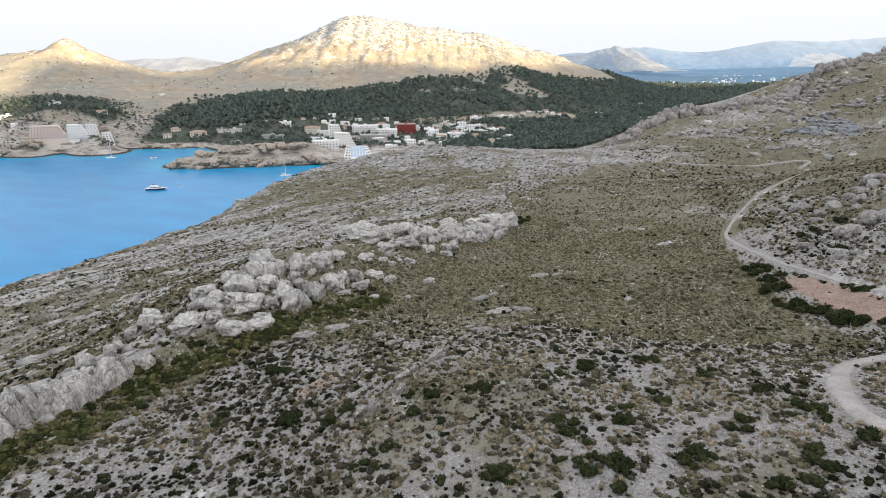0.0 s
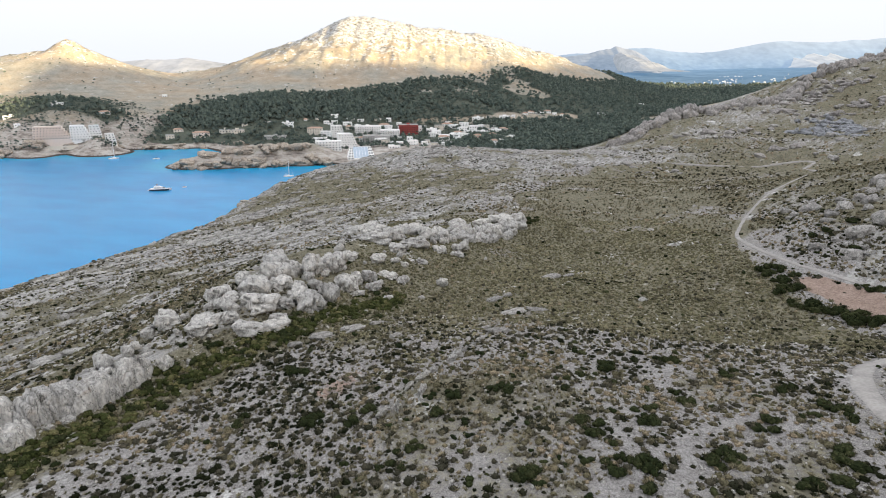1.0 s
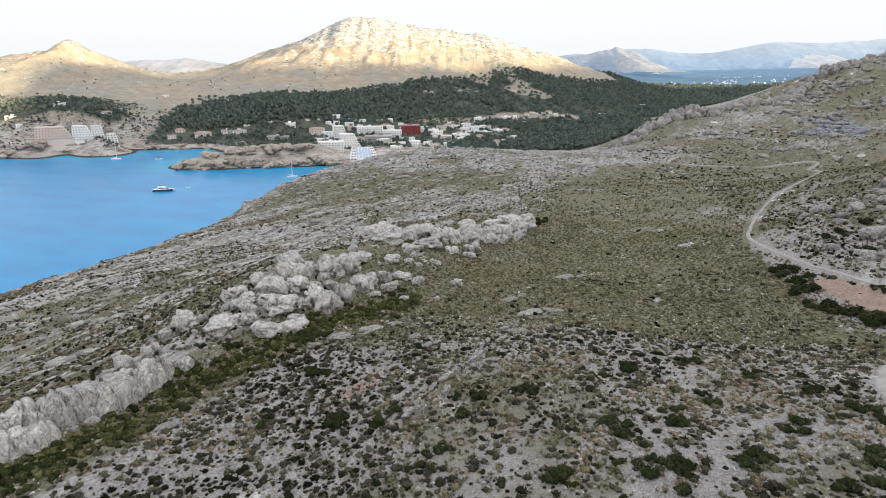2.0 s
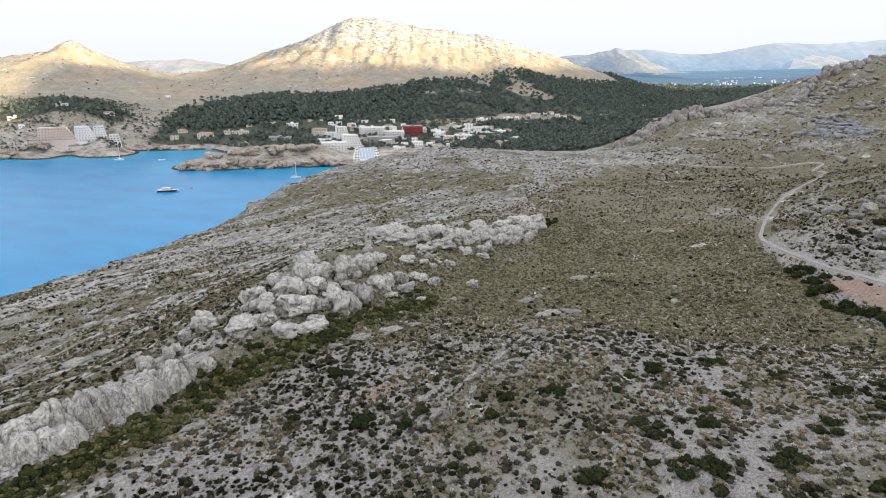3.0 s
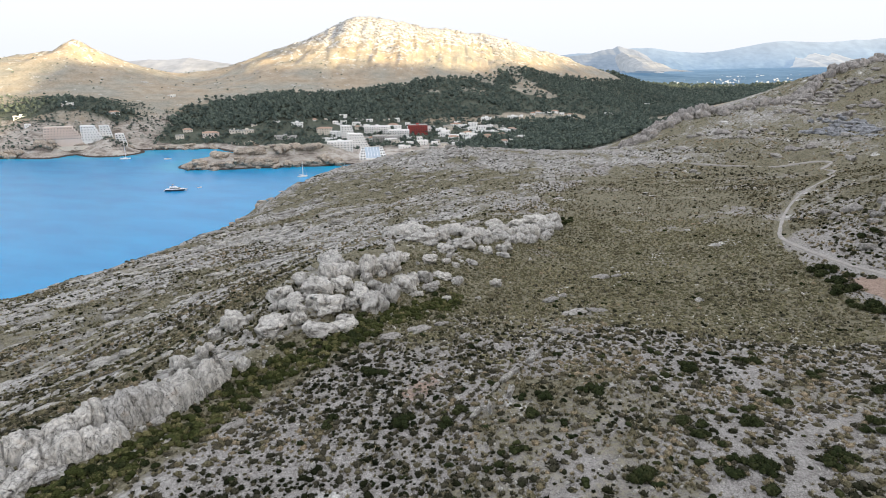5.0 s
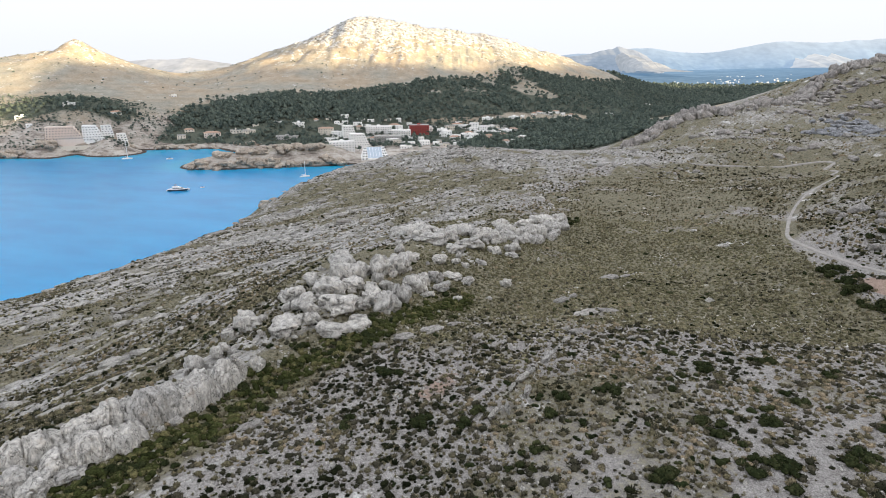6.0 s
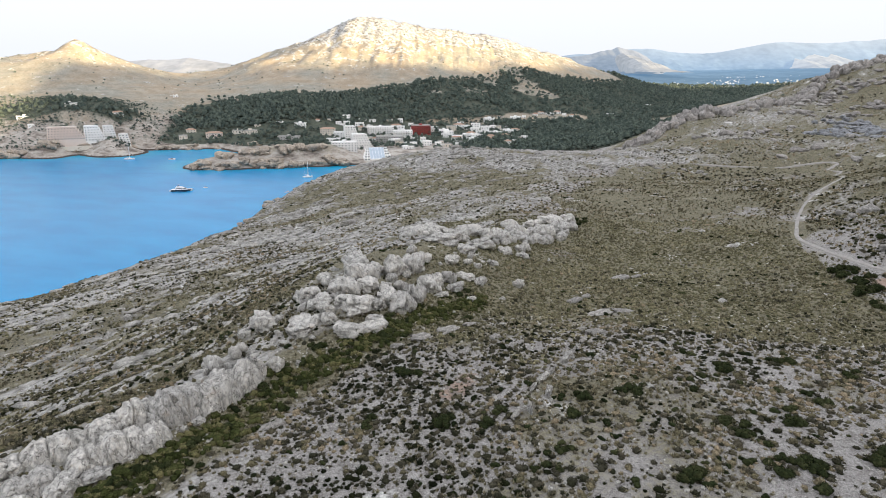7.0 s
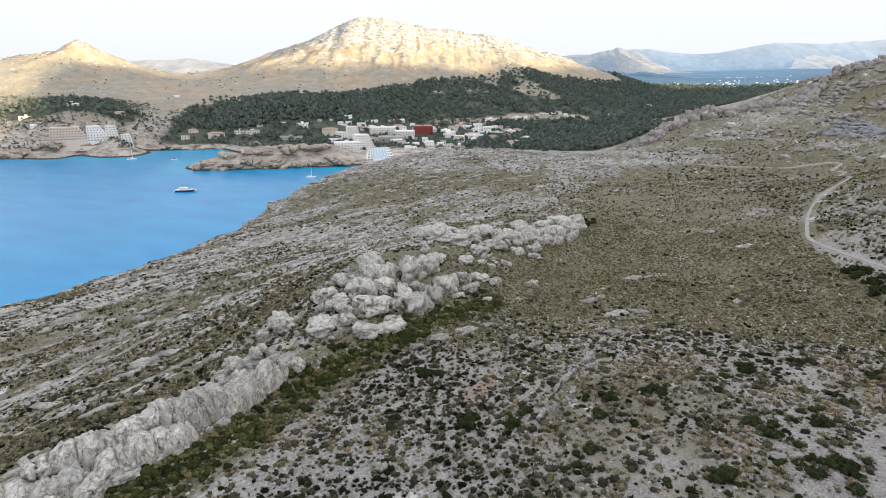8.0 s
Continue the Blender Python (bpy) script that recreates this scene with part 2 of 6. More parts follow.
def bump(nodes, links, source, strength, distance, bsdf):
    b = nodes.new("ShaderNodeBump")
    b.inputs["Strength"].default_value, b.inputs["Distance"].default_value = strength, distance
    links.new(source, b.inputs["Height"])
    links.new(b.outputs[0], bsdf.inputs["Normal"])


def ground_material():
    m, nd, ln, bs = shader("land")
    grit, fine, mid, broad, huge = (noise_at(nd, ln, s, d, rough=0.62) for s, d in ((7.0, 4), (1.9, 6), (0.35, 6), (0.05, 6), (0.012, 6)))
    beds = noise_at(nd, ln, 0.55, 6, (0.2, 1.0, 1.0), -45, 0.68)
    wide_beds = noise_at(nd, ln, 0.11, 5, (0.25, 1.0, 1.0), -42, 0.6)
    soil = mix(nd, ln, 0.5, ramp(nd, ln, fine, (0.40, (0.10, 0.086, 0.073)), (0.47, (0.26, 0.240, 0.223)), (0.58, (0.54, 0.513, 0.485))), ramp(nd, ln, mid, (0.38, (0.125, 0.108, 0.094)), (0.60, (0.42, 0.398, 0.378))))
    soil = mix(nd, ln, 0.45, soil, ramp(nd, ln, grit, (0.40, (0.07, 0.065, 0.058)), (0.58, (0.50, 0.485, 0.46))))
    rock = mix(nd, ln, 0.4, ramp(nd, ln, beds, (0.38, (0.05, 0.048, 0.043)), (0.45, (0.24, 0.23, 0.21)), (0.57, (0.54, 0.525, 0.495))),
               ramp(nd, ln, fine, (0.38, (0.10, 0.095, 0.088)), (0.60, (0.49, 0.475, 0.45))))
    grass = mix(nd, ln, 0.55, ramp(nd, ln, fine, (0.40, (0.07, 0.064, 0.038)), (0.5, (0.185, 0.169, 0.118)), (0.60, (0.325, 0.298, 0.21))), ramp(nd, ln, mid, (0.34, (0.10, 0.093, 0.066)), (0.66, (0.28, 0.258, 0.185))))
    red = mix(nd, ln, 0.5, ramp(nd, ln, mid, (0.35, (0.26, 0.18, 0.14)), (0.65, (0.42, 0.31, 0.25))), ramp(nd, ln, fine, (0.36, (0.2, 0.15, 0.12)), (0.62, (0.46, 0.36, 0.30))))
    dry = mix(nd, ln, 0.5, ramp(nd, ln, huge, (0.38, (0.29, 0.28, 0.235)), (0.62, (0.42, 0.305, 0.195))), ramp(nd, ln, mix(nd, ln, 0.5, broad, mid), (0.40, (0.20, 0.196, 0.165)), (0.60, (0.47, 0.445, 0.38))))
    crag_noise = noise_at(nd, ln, 0.055, 8, rough=0.75)
    far_rock = ramp(nd, ln, noise_at(nd, ln, 0.15, 8, rough=0.8), (0.40, (0.09, 0.086, 0.076)), (0.47, (0.36, 0.348, 0.325)), (0.56, (0.68, 0.668, 0.635)))
    cliff = ramp(nd, ln, mix(nd, ln, 0.5, noise_at(nd, ln, 0.3, 6, (0.35, 0.35, 1.6), 0, 0.7), broad), (0.38, (0.14, 0.118, 0.10)), (0.47, (0.36, 0.32, 0.28)), (0.58, (0.52, 0.485, 0.435)))
    place = nd.new("ShaderNodeNewGeometry")
    level = nd.new("ShaderNodeSeparateXYZ")
    ln.new(place.outputs["Position"], level.inputs[0])
    tidal = calc(nd, ln, "LESS_THAN", calc(nd, ln, "ADD", level.outputs[2], calc(nd, ln, "MULTIPLY", mid, 2.0)), 2.3)
    litter = ramp(nd, ln, mid, (0.3, (0.07, 0.085, 0.07)), (0.7, (0.14, 0.15, 0.115)))
    c = mix(nd, ln, cover(nd, ln, "rocky", mix(nd, ln, 0.5, beds, wide_beds), 5.0, 2.2), soil, rock)
    c = mix(nd, ln, cover(nd, ln, "grassy", mix(nd, ln, 0.5, mix(nd, ln, 0.5, fine, mid), mix(nd, ln, 0.6, broad, wide_beds)), 3.6, 2.6), c, grass)
    c = mix(nd, ln, cover(nd, ln, "earthy", mid, 5.0), c, red)
    spot, tint = cells_at(nd, ln, 0.55)
    shrub = calc(nd, ln, "MULTIPLY", calc(nd, ln, "LESS_THAN", calc(nd, ln, "ADD", spot, calc(nd, ln, "MULTIPLY", fine, 0.5)), 0.60), attribute(nd, "scrubby"))
    c = mix(nd, ln, shrub, c, ramp(nd, ln, fine, (0.4, (0.045, 0.045, 0.028)), (0.6, (0.12, 0.11, 0.065))))
    c = mix(nd, ln, cover(nd, ln, "dry", broad, 4.0), c, dry)
    c = mix(nd, ln, cover(nd, ln, "craggy", crag_noise, 7.0, 4.2), c, far_rock)
    c = mix(nd, ln, cover(nd, ln, "cliffed", mid, 4.0, 1.8), c, cliff)
    c = mix(nd, ln, cover(nd, ln, "wooded", broad, 5.0), c, litter)
    c = mix(nd, ln, tidal, c, (0.075, 0.062, 0.052))
    ln.new(c, bs.inputs["Base Color"])
    bs.inputs["Roughness"].default_value, bs.inputs["Specular IOR Level"].default_value = 0.95, 0.05
    crag_relief = calc(nd, ln, "MULTIPLY", calc(nd, ln, "MULTIPLY", attribute(nd, "craggy"), crag_noise), 3.6)
    bump(nd, ln, calc(nd, ln, "ADD", mix(nd, ln, 0.45, mix(nd, ln, 0.5, fine, mid), mix(nd, ln, 0.6, beds, crag_noise)), crag_relief), 1.0, 2.2, bs)
    return m


def rock_material(name, low, high, warm, crack=0.8, size=1.0):
    m, nd, ln, bs = shader(name)
    fine = noise_at(nd, ln, 5.5 / size, 8, rough=0.78)
    streak = noise_at(nd, ln, 2.8 / size, 7, (1.5, 1.5, 0.26), rough=0.7)
    stain = noise_at(nd, ln, 0.9 / size, 3)
    lichen = noise_at(nd, ln, 2.1 / size, 6, rough=0.7)

    def joints(scale, stretch, bend):
        """Distance from a net of joints whose lines wander."""
        wander, vo, shift = nd.new("ShaderNodeTexNoise"), nd.new("ShaderNodeTexVoronoi"), nd.new("ShaderNodeVectorMath")
        wander.inputs["Scale"].default_value, wander.inputs["Detail"].default_value = 1.8 / size, 5.0
        at = place_in(nd, ln, stretch)
        ln.new(at, wander.inputs["Vector"])
        push = nd.new("ShaderNodeVectorMath")
        push.operation, push.inputs[3].default_value = "SCALE", bend * size
        ln.new(wander.outputs["Color"], push.inputs[0])
        ln.new(at, shift.inputs[0])
        ln.new(push.outputs[0], shift.inputs[1])
        vo.feature, vo.inputs["Scale"].default_value = "DISTANCE_TO_EDGE", scale
        ln.new(shift.outputs[0], vo.inputs["Vector"])
        return vo.outputs["Distance"]

    wide, narrow = joints(crack * 1.7 / size, (1.2, 1.2, 0.55), 1.5), joints(crack * 4.2 / size, (1.3, 1.3, 0.5), 1.2)
    c = mix(nd, ln, 0.5, ramp(nd, ln, fine, (0.34, tuple(v * 0.72 for v in low)), (0.46, low), (0.60, high)), ramp(nd, ln, streak, (0.33, (0.10, 0.098, 0.095)), (0.43, low), (0.56, high)))
    c = mix(nd, ln, ramp(nd, ln, lichen, (0.56, (0, 0, 0)), (0.70, (0.45, 0.45, 0.45))), c, tuple(v * 0.75 for v in low))
    c = mix(nd, ln, ramp(nd, ln, stain, (0.62, (0, 0, 0)), (0.76, (0.6, 0.6, 0.6))), c, warm)
    c = mix(nd, ln, ramp(nd, ln, wide, (0.0, (0.9, 0.9, 0.9)), (0.020, (0, 0, 0))), c, (0.035, 0.033, 0.03))
    c = mix(nd, ln, ramp(nd, ln, narrow, (0.0, (0.28, 0.28, 0.28)), (0.020, (0, 0, 0))), c, (0.05, 0.048, 0.044))
    pick = nd.new("ShaderNodeObjectInfo")
    c = mix(nd, ln, 1.0, c, ramp(nd, ln, pick.outputs["Random"], (0.0, (0.80, 0.79, 0.77)), (1.0, (1.06, 1.04, 1.0))), "MULTIPLY")
    ln.new(c, bs.inputs["Base Color"])
    bs.inputs["Roughness"].default_value, bs.inputs["Specular IOR Level"].default_value = 0.92, 0.2
    cuts = calc(nd, ln, "ADD", calc(nd, ln, "MINIMUM", calc(nd, ln, "MULTIPLY", wide, 6.0), 0.6), calc(nd, ln, "MINIMUM", calc(nd, ln, "MULTIPLY", narrow, 5.0), 0.3))
    bump(nd, ln, calc(nd, ln, "ADD", mix(nd, ln, 0.5, fine, streak), cuts), 0.9, 0.28, bs)
    return m


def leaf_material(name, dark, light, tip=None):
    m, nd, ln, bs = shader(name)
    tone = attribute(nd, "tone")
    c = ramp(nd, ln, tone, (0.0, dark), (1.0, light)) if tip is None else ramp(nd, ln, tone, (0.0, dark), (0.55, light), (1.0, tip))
    grain = noise_at(nd, ln, 4.0, 4, rough=0.7)
    c = mix(nd, ln, 0.8, c, ramp(nd, ln, grain, (0.38, (0.35, 0.35, 0.35)), (0.62, (1.45, 1.45, 1.4))), "MULTIPLY")
    ln.new(c, bs.inputs["Base Color"])
    bs.inputs["Roughness"].default_value, bs.inputs["Specular IOR Level"].default_value = 0.9, 0.02
    return m


def scrub_material():
    """Cushion scrub of several kinds: dark green, grey-green, grey-brown, olive, straw."""
    m, nd, ln, bs = shader("cushion_leaves")
    kind = ramp(nd, ln, attribute(nd, "own"), (0.0, (0.007, 0.010, 0.005)), (0.25, (0.018, 0.021, 0.011)), (0.45, (0.040, 0.040, 0.030)), (0.64, (0.074, 0.068, 0.054)), (0.82, (0.098, 0.091, 0.060)), (1.0, (0.185, 0.155, 0.118)))
    c = mix(nd, ln, 1.0, kind, ramp(nd, ln, attribute(nd, "tone"), (0.0, (0.6, 0.6, 0.6)), (1.0, (1.75, 1.7, 1.55))), "MULTIPLY")
    grain = noise_at(nd, ln, 5.0, 3)
    c = mix(nd, ln, 0.7, c, ramp(nd, ln, grain, (0.36, (0.35, 0.36, 0.34)), (0.62, (1.45, 1.42, 1.35))), "MULTIPLY")
    ln.new(c, bs.inputs["Base Color"])
    bs.inputs["Roughness"].default_value, bs.inputs["Specular IOR Level"].default_value = 0.95, 0.02
    bump(nd, ln, grain, 0.9, 0.25, bs)
    return m


def surface(name, colour, rough=0.8, grain=0.12, scale=1.5, metal=0.0):
    """A plain stuff with a little grain and soiling."""
    m, nd, ln, bs = shader(name)
    n = mix(nd, ln, 0.5, noise_at(nd, ln, scale, 4), noise_at(nd, ln, scale * 0.15, 3))
    c = ramp(nd, ln, n, (0.3, tuple(v * (1 - grain) for v in colour)), (0.7, tuple(min(v * (1 + grain), 1) for v in colour)))
    ln.new(c, bs.inputs["Base Color"])
    bs.inputs["Roughness"].default_value, bs.inputs["Metallic"].default_value = rough, metal
    return m


def water_material():
    m, nd, ln, bs = shader("sea_water")
    shallow = attribute(nd, "shallow")
    c = ramp(nd, ln, shallow, (0.0, (0.006, 0.235, 0.50)), (0.45, (0.008, 0.29, 0.52)), (1.0, (0.03, 0.36, 0.42)))
    swell = noise_at(nd, ln, 0.02, 4, (1.0, 2.2, 1.0), 20)
    c = mix(nd, ln, 0.6, c, ramp(nd, ln, swell, (0.35, (0.75, 0.8, 0.85)), (0.65, (1.2, 1.15, 1.1))), "MULTIPLY")
    ln.new(c, bs.inputs["Base Color"])
    bs.inputs["Roughness"].default_value, bs.inputs["IOR"].default_value = 0.25, 1.33
    bs.inputs["Specular IOR Level"].default_value = 0.25
    bump(nd, ln, mix(nd, ln, 0.5, noise_at(nd, ln, 0.35, 4, (1, 2, 1), 15), noise_at(nd, ln, 1.6, 3)), 0.25, 0.5, bs)
    return m


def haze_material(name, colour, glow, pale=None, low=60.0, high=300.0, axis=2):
    """Far land with haze painted as its own glow, thickening upwards into the cloud."""
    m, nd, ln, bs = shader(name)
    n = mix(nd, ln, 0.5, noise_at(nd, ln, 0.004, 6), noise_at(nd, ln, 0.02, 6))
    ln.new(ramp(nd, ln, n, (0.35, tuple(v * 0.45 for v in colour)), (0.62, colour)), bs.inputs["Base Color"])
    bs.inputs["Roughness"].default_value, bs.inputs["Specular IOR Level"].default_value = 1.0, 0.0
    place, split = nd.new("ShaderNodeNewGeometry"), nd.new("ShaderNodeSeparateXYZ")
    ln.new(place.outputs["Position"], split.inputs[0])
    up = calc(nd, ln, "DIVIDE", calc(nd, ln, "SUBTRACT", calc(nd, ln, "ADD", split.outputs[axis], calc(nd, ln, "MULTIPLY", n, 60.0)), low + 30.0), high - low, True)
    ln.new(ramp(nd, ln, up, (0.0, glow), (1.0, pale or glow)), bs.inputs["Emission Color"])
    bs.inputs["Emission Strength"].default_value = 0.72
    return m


LAND = ground_material()
LIMESTONE = rock_material("limestone", (0.45, 0.44, 0.42), (0.75, 0.73, 0.695), (0.45, 0.35, 0.26))
WALL_STONE = rock_material("wall_limestone", (0.42, 0.41, 0.392), (0.73, 0.71, 0.675), (0.45, 0.35, 0.26), 0.8, 3.2)
HILL_STONE = rock_material("hill_stone", (0.27, 0.262, 0.25), (0.53, 0.51, 0.485), (0.34, 0.26, 0.20))
SEA_CLIFF = rock_material("sea_cliff_stone", (0.33, 0.285, 0.24), (0.60, 0.53, 0.45), (0.50, 0.34, 0.22))
BLUE_STONE = rock_material("blue_grey_stone", (0.215, 0.228, 0.25), (0.44, 0.455, 0.485), (0.34, 0.32, 0.30))
CRAG_STONE = rock_material("crag_stone", (0.24, 0.228, 0.22), (0.50, 0.475, 0.455), (0.30, 0.25, 0.20))
CUSHION = scrub_material()
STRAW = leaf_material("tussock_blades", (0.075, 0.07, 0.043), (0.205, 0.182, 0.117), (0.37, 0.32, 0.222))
MEADOW_TUFT = leaf_material("meadow_tufts", (0.022, 0.023, 0.012), (0.150, 0.139, 0.083), (0.37, 0.325, 0.212))
BUSH = leaf_material("bush_leaves", (0.005, 0.008, 0.004), (0.024, 0.031, 0.013), (0.07, 0.072, 0.034))
GREEN_BUSH = leaf_material("green_bush_leaves", (0.007, 0.011, 0.003), (0.050, 0.058, 0.021), (0.19, 0.165, 0.085))
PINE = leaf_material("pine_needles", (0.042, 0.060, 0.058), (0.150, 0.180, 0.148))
BARK = surface("bark", (0.12, 0.09, 0.07), 0.9, 0.3, 6.0)
GRAVEL = surface("gravel_road", (0.315, 0.295, 0.27), 0.95, 0.32, 2.2)
WHITE = surface("white_render", (0.90, 0.89, 0.87), 0.8, 0.04, 0.6)
CREAM = surface("cream_render", (0.70, 0.64, 0.55), 0.8, 0.08, 0.6)
PINK = surface("pink_render", (0.74, 0.64, 0.57), 0.8, 0.08, 0.6)
RED = surface("red_render", (0.36, 0.07, 0.06), 0.75, 0.08, 0.6)
CONCRETE = surface("concrete", (0.45, 0.44, 0.42), 0.85, 0.1, 0.6)
TILE_ROOF = surface("clay_tiles", (0.40, 0.27, 0.20), 0.85, 0.18, 2.0)
GLASS = surface("dark_panes", (0.06, 0.075, 0.09), 0.12, 0.1, 0.3)
BLUE_GLASS = surface("skylight_panes", (0.42, 0.50, 0.58), 0.15, 0.1, 0.3)
HULL_WHITE = surface("hull_white", (0.82, 0.82, 0.80), 0.3, 0.03, 1.0)
HULL_DARK = surface("hull_dark", (0.025, 0.03, 0.045), 0.3, 0.1, 1.0)
ALLOY = surface("mast_alloy", (0.6, 0.6, 0.6), 0.35, 0.05, 1.0, 0.8)


# ---- the land: one sheet to the horizon, and the sea ----
def inside(x, y, ring):
    """How far inside a ring of points a place lies, in metres (outside: minus)."""
    hit = np.zeros(np.shape(x), bool)
    for (ax, ay), (bx, by) in zip(ring, ring[1:] + ring[:1]):
        if ay != by:
            hit ^= ((ay > y) != (by > y)) & (x < (bx - ax) * (y - ay) / (by - ay) + ax)
    return np.where(hit, 1, -1) * away(x, y, ring + ring[:1])[0]


LOW_WOOD = [(-440, 935), (-430, 1006), (-350, 1035), (-152, 1145), (-135, 1000), (-250, 955), (-317, 930)]
HILL_WOOD = [(-172, 1140), (-93, 1200), (19, 1295), (135, 1400), (312, 1575), (513, 1780), (520, 2150), (600, 2620), (2300, 2620), (2300, 1900), (900, 1500), (500, 1150), (420, 1150), (242, 1185), (77, 1085), (-80, 1015), (-153, 1000)]
PINE_WOOD = [(5, 830), (65, 1030), (211, 1125), (391, 1230), (330, 900), (240, 780), (150, 752), (70, 770)]
WEST_WOOD = [(-700, 880), (-671, 960), (-629, 985), (-522, 940), (-475, 915), (-480, 868), (-545, 850), (-620, 850)]
BAND = [(-84, 60), (-76, 69), (-71, 74), (-65, 83), (-61, 93), (-55, 103), (-45, 111), (-38, 119), (-27, 134), (-10, 155)]
STRIP = [(-82, 63), (-76, 68.5), (-70.5, 73.5), (-65.5, 81), (-60, 90.5), (-55, 100.5), (-46, 110.5), (-35.5, 122), (-24.5, 134.5), (-16, 144)]
RED_BANK = [(96, 148), (98.5, 141), (100, 132), (99.5, 122)]
MEADOW = [(0, 130), (25, 160), (48, 195), (55, 240), (80, 300), (100, 380), (130, 440)]


def clearings(x, y):
    """Bare shoulders of the wooded hill, 0 where no tree stands."""
    bare = np.maximum(0.72 - 0.72 * smooth(0.6, 1.3, np.hypot((x - 105) / 75, (y - 1345) / 75)), 0.8 - 0.8 * smooth(0.5, 1.2, np.hypot((x + 30) / 28, (y - 1166) / 25)))
    bare = np.maximum(bare, 0.6 - 0.6 * smooth(0.3, 1.2, np.hypot((x - 40) / 60, (y - 1215) / 40)))
    bare = np.maximum(bare, 0.85 - 0.85 * smooth(0.5, 1.2, np.hypot((x - 175) / 70, (y - 1300) / 60)))
    return 1 - bare * smooth(0.3, 0.6, fbm(x, y, 40, 45) + 0.1)


def woods(x, y):
    w = np.maximum.reduce([inside(x, y, r) for r in (LOW_WOOD, HILL_WOOD, PINE_WOOD, WEST_WOOD)])
    return smooth(-12, 14, w + 40 * (fbm(x, y, 60, 41) - 0.5)) * clearings(x, y)


def off_roads(x, y):
    return np.minimum.reduce([smooth(1.5, 3.5, away(x, y, t)[0]) for t in (TRACK, BEND, FAR_TRACK, ZIGZAG)])


def masks(x, y, h):
    far = smooth(560, 820, y - 330 * smooth(140, 250, x))
    near = 1 - far
    west = smooth(-25, -70, x + 0.35 * (120 - y)) * (1 - smooth(420, 560, y))
    knoll = smooth(430, 520, y) * near
    east = smooth(92, 118, x - 0.25 * (y - 150)) * (1 - smooth(300, 420, y))
    wx, wy = x + 34 * (fbm(x, y, 34, 81) - 0.5), y + 50 * (fbm(x, y, 38, 83) - 0.5)
    d, along = away(wx, wy, MEADOW)
    meadow = (1 - smooth(14, 66 + 45 * along, d)) * smooth(88, 178, wy + 0.2 * np.abs(wx - 20)) * (1 - smooth(-12, -30, x + 0.5 * (200 - y)))
    edge = 122 - 0.16 * np.clip(x, 0, 110) + 44 * (fbm(x, y, 22, 88) - 0.5)
    lea = smooth(edge - 5, edge + 5, y) * (1 - smooth(84, 92, x - 0.25 * np.maximum(y - 165, 0))) * smooth(10, 34, x - 0.25 * (y - 130) + 22 * (fbm(x, y, 14, 92) - 0.5)) * (1 - smooth(330, 440, y))
    meadow = np.maximum(meadow, lea * (1 - 0.75 * smooth(0.56, 0.66, fbm(x, 1.5 * y, 24, 90))))
    band = 1 - smooth(3, 9, away(x, y, BAND)[0])
    slope_grass = west * (0.40 + 0.9 * (fbm(0.7 * x + 0.7 * y, 3.6 * (0.7 * x - 0.7 * y), 60, 21) - 0.5) * 2)
    plateau = (1 - smooth(20, 90, np.hypot((x + 45) / 1.6, y - 410))) * (0.38 + 0.5 * smooth(0.4, 0.65, fbm(x, 2.5 * y, 50, 96)))
    crags = near * smooth(140, 220, x) * (0.52 + 0.8 * (fbm(x, y, 70, 97) - 0.5))
    outcrop_grass = (1 - smooth(8, 18, away(x, y, OUTCROP)[0])) * 0.35
    grassy = np.clip(outcrop_grass + east * 0.3 + meadow * (0.50 + 0.8 * (fbm(x, y, 20, 85) - 0.25)) + band * 0.7 + slope_grass + plateau + crags + (0.1 + 0.45 * smooth(0.45, 0.7, fbm(x, y, 26, 87))) * near * (1 - west) * (1 - 0.75 * smooth(150, 230, x)), 0, 1)
    head = smooth(290, 390, y) * (1 - smooth(30, 100, x)) * near
    grassy = np.clip(grassy + head * 0.75 * (fbm(x, 1.6 * y, 45, 101) - 0.42), 0, 1)
    slopes = near * smooth(150, 240, x) * smooth(400, 480, y)
    rocky = np.clip(west * 0.75 + knoll * 0.5 + east * 0.5 + (1 - smooth(6, 14, away(x, y, OUTCROP)[0])) * 0.3 + slopes * 0.08 + head * 0.3 + near * 0.12, 0, 1)
    red = 1 - smooth(3.6, 6.2, away(x, y, RED_BANK)[0])
    patch = 1 - smooth(1.5, 5, away(x, y, [(-24, 93), (-21, 97)])[0])
    shore = smooth(600, 700, y) * (1 - smooth(8 + 22 * smooth(-410, -440, x), 26 + 30 * smooth(-410, -440, x), h)) * smooth(250, 150, x)
    scrubby = near * smooth(150, 230, y) * np.clip(0.55 + 1.6 * (fbm(x, y, 40, 89) - 0.5), 0, 1) * (1 - 0.85 * meadow)
    scrubby = np.maximum(scrubby, smooth(150, 230, x) * smooth(430, 520, y) * (1 - smooth(900, 1000, y)) * np.clip(0.6 + 1.6 * (fbm(x, y, 60, 93) - 0.5), 0, 1))
    gardens = smooth(780, 830, y) * (1 - smooth(1000, 1060, y)) * (0.5 + 0.5 * smooth(-460, -420, x)) * (1 - smooth(100, 160, x)) * smooth(4, 7, h) * 0.75
    craggy = np.clip(far * (smooth(95, 205, h + 60 * (fbm(x, y, 150, 51) - 0.5)) * 0.85), 0, 1) * np.where(y < 0, 0.3, 1)
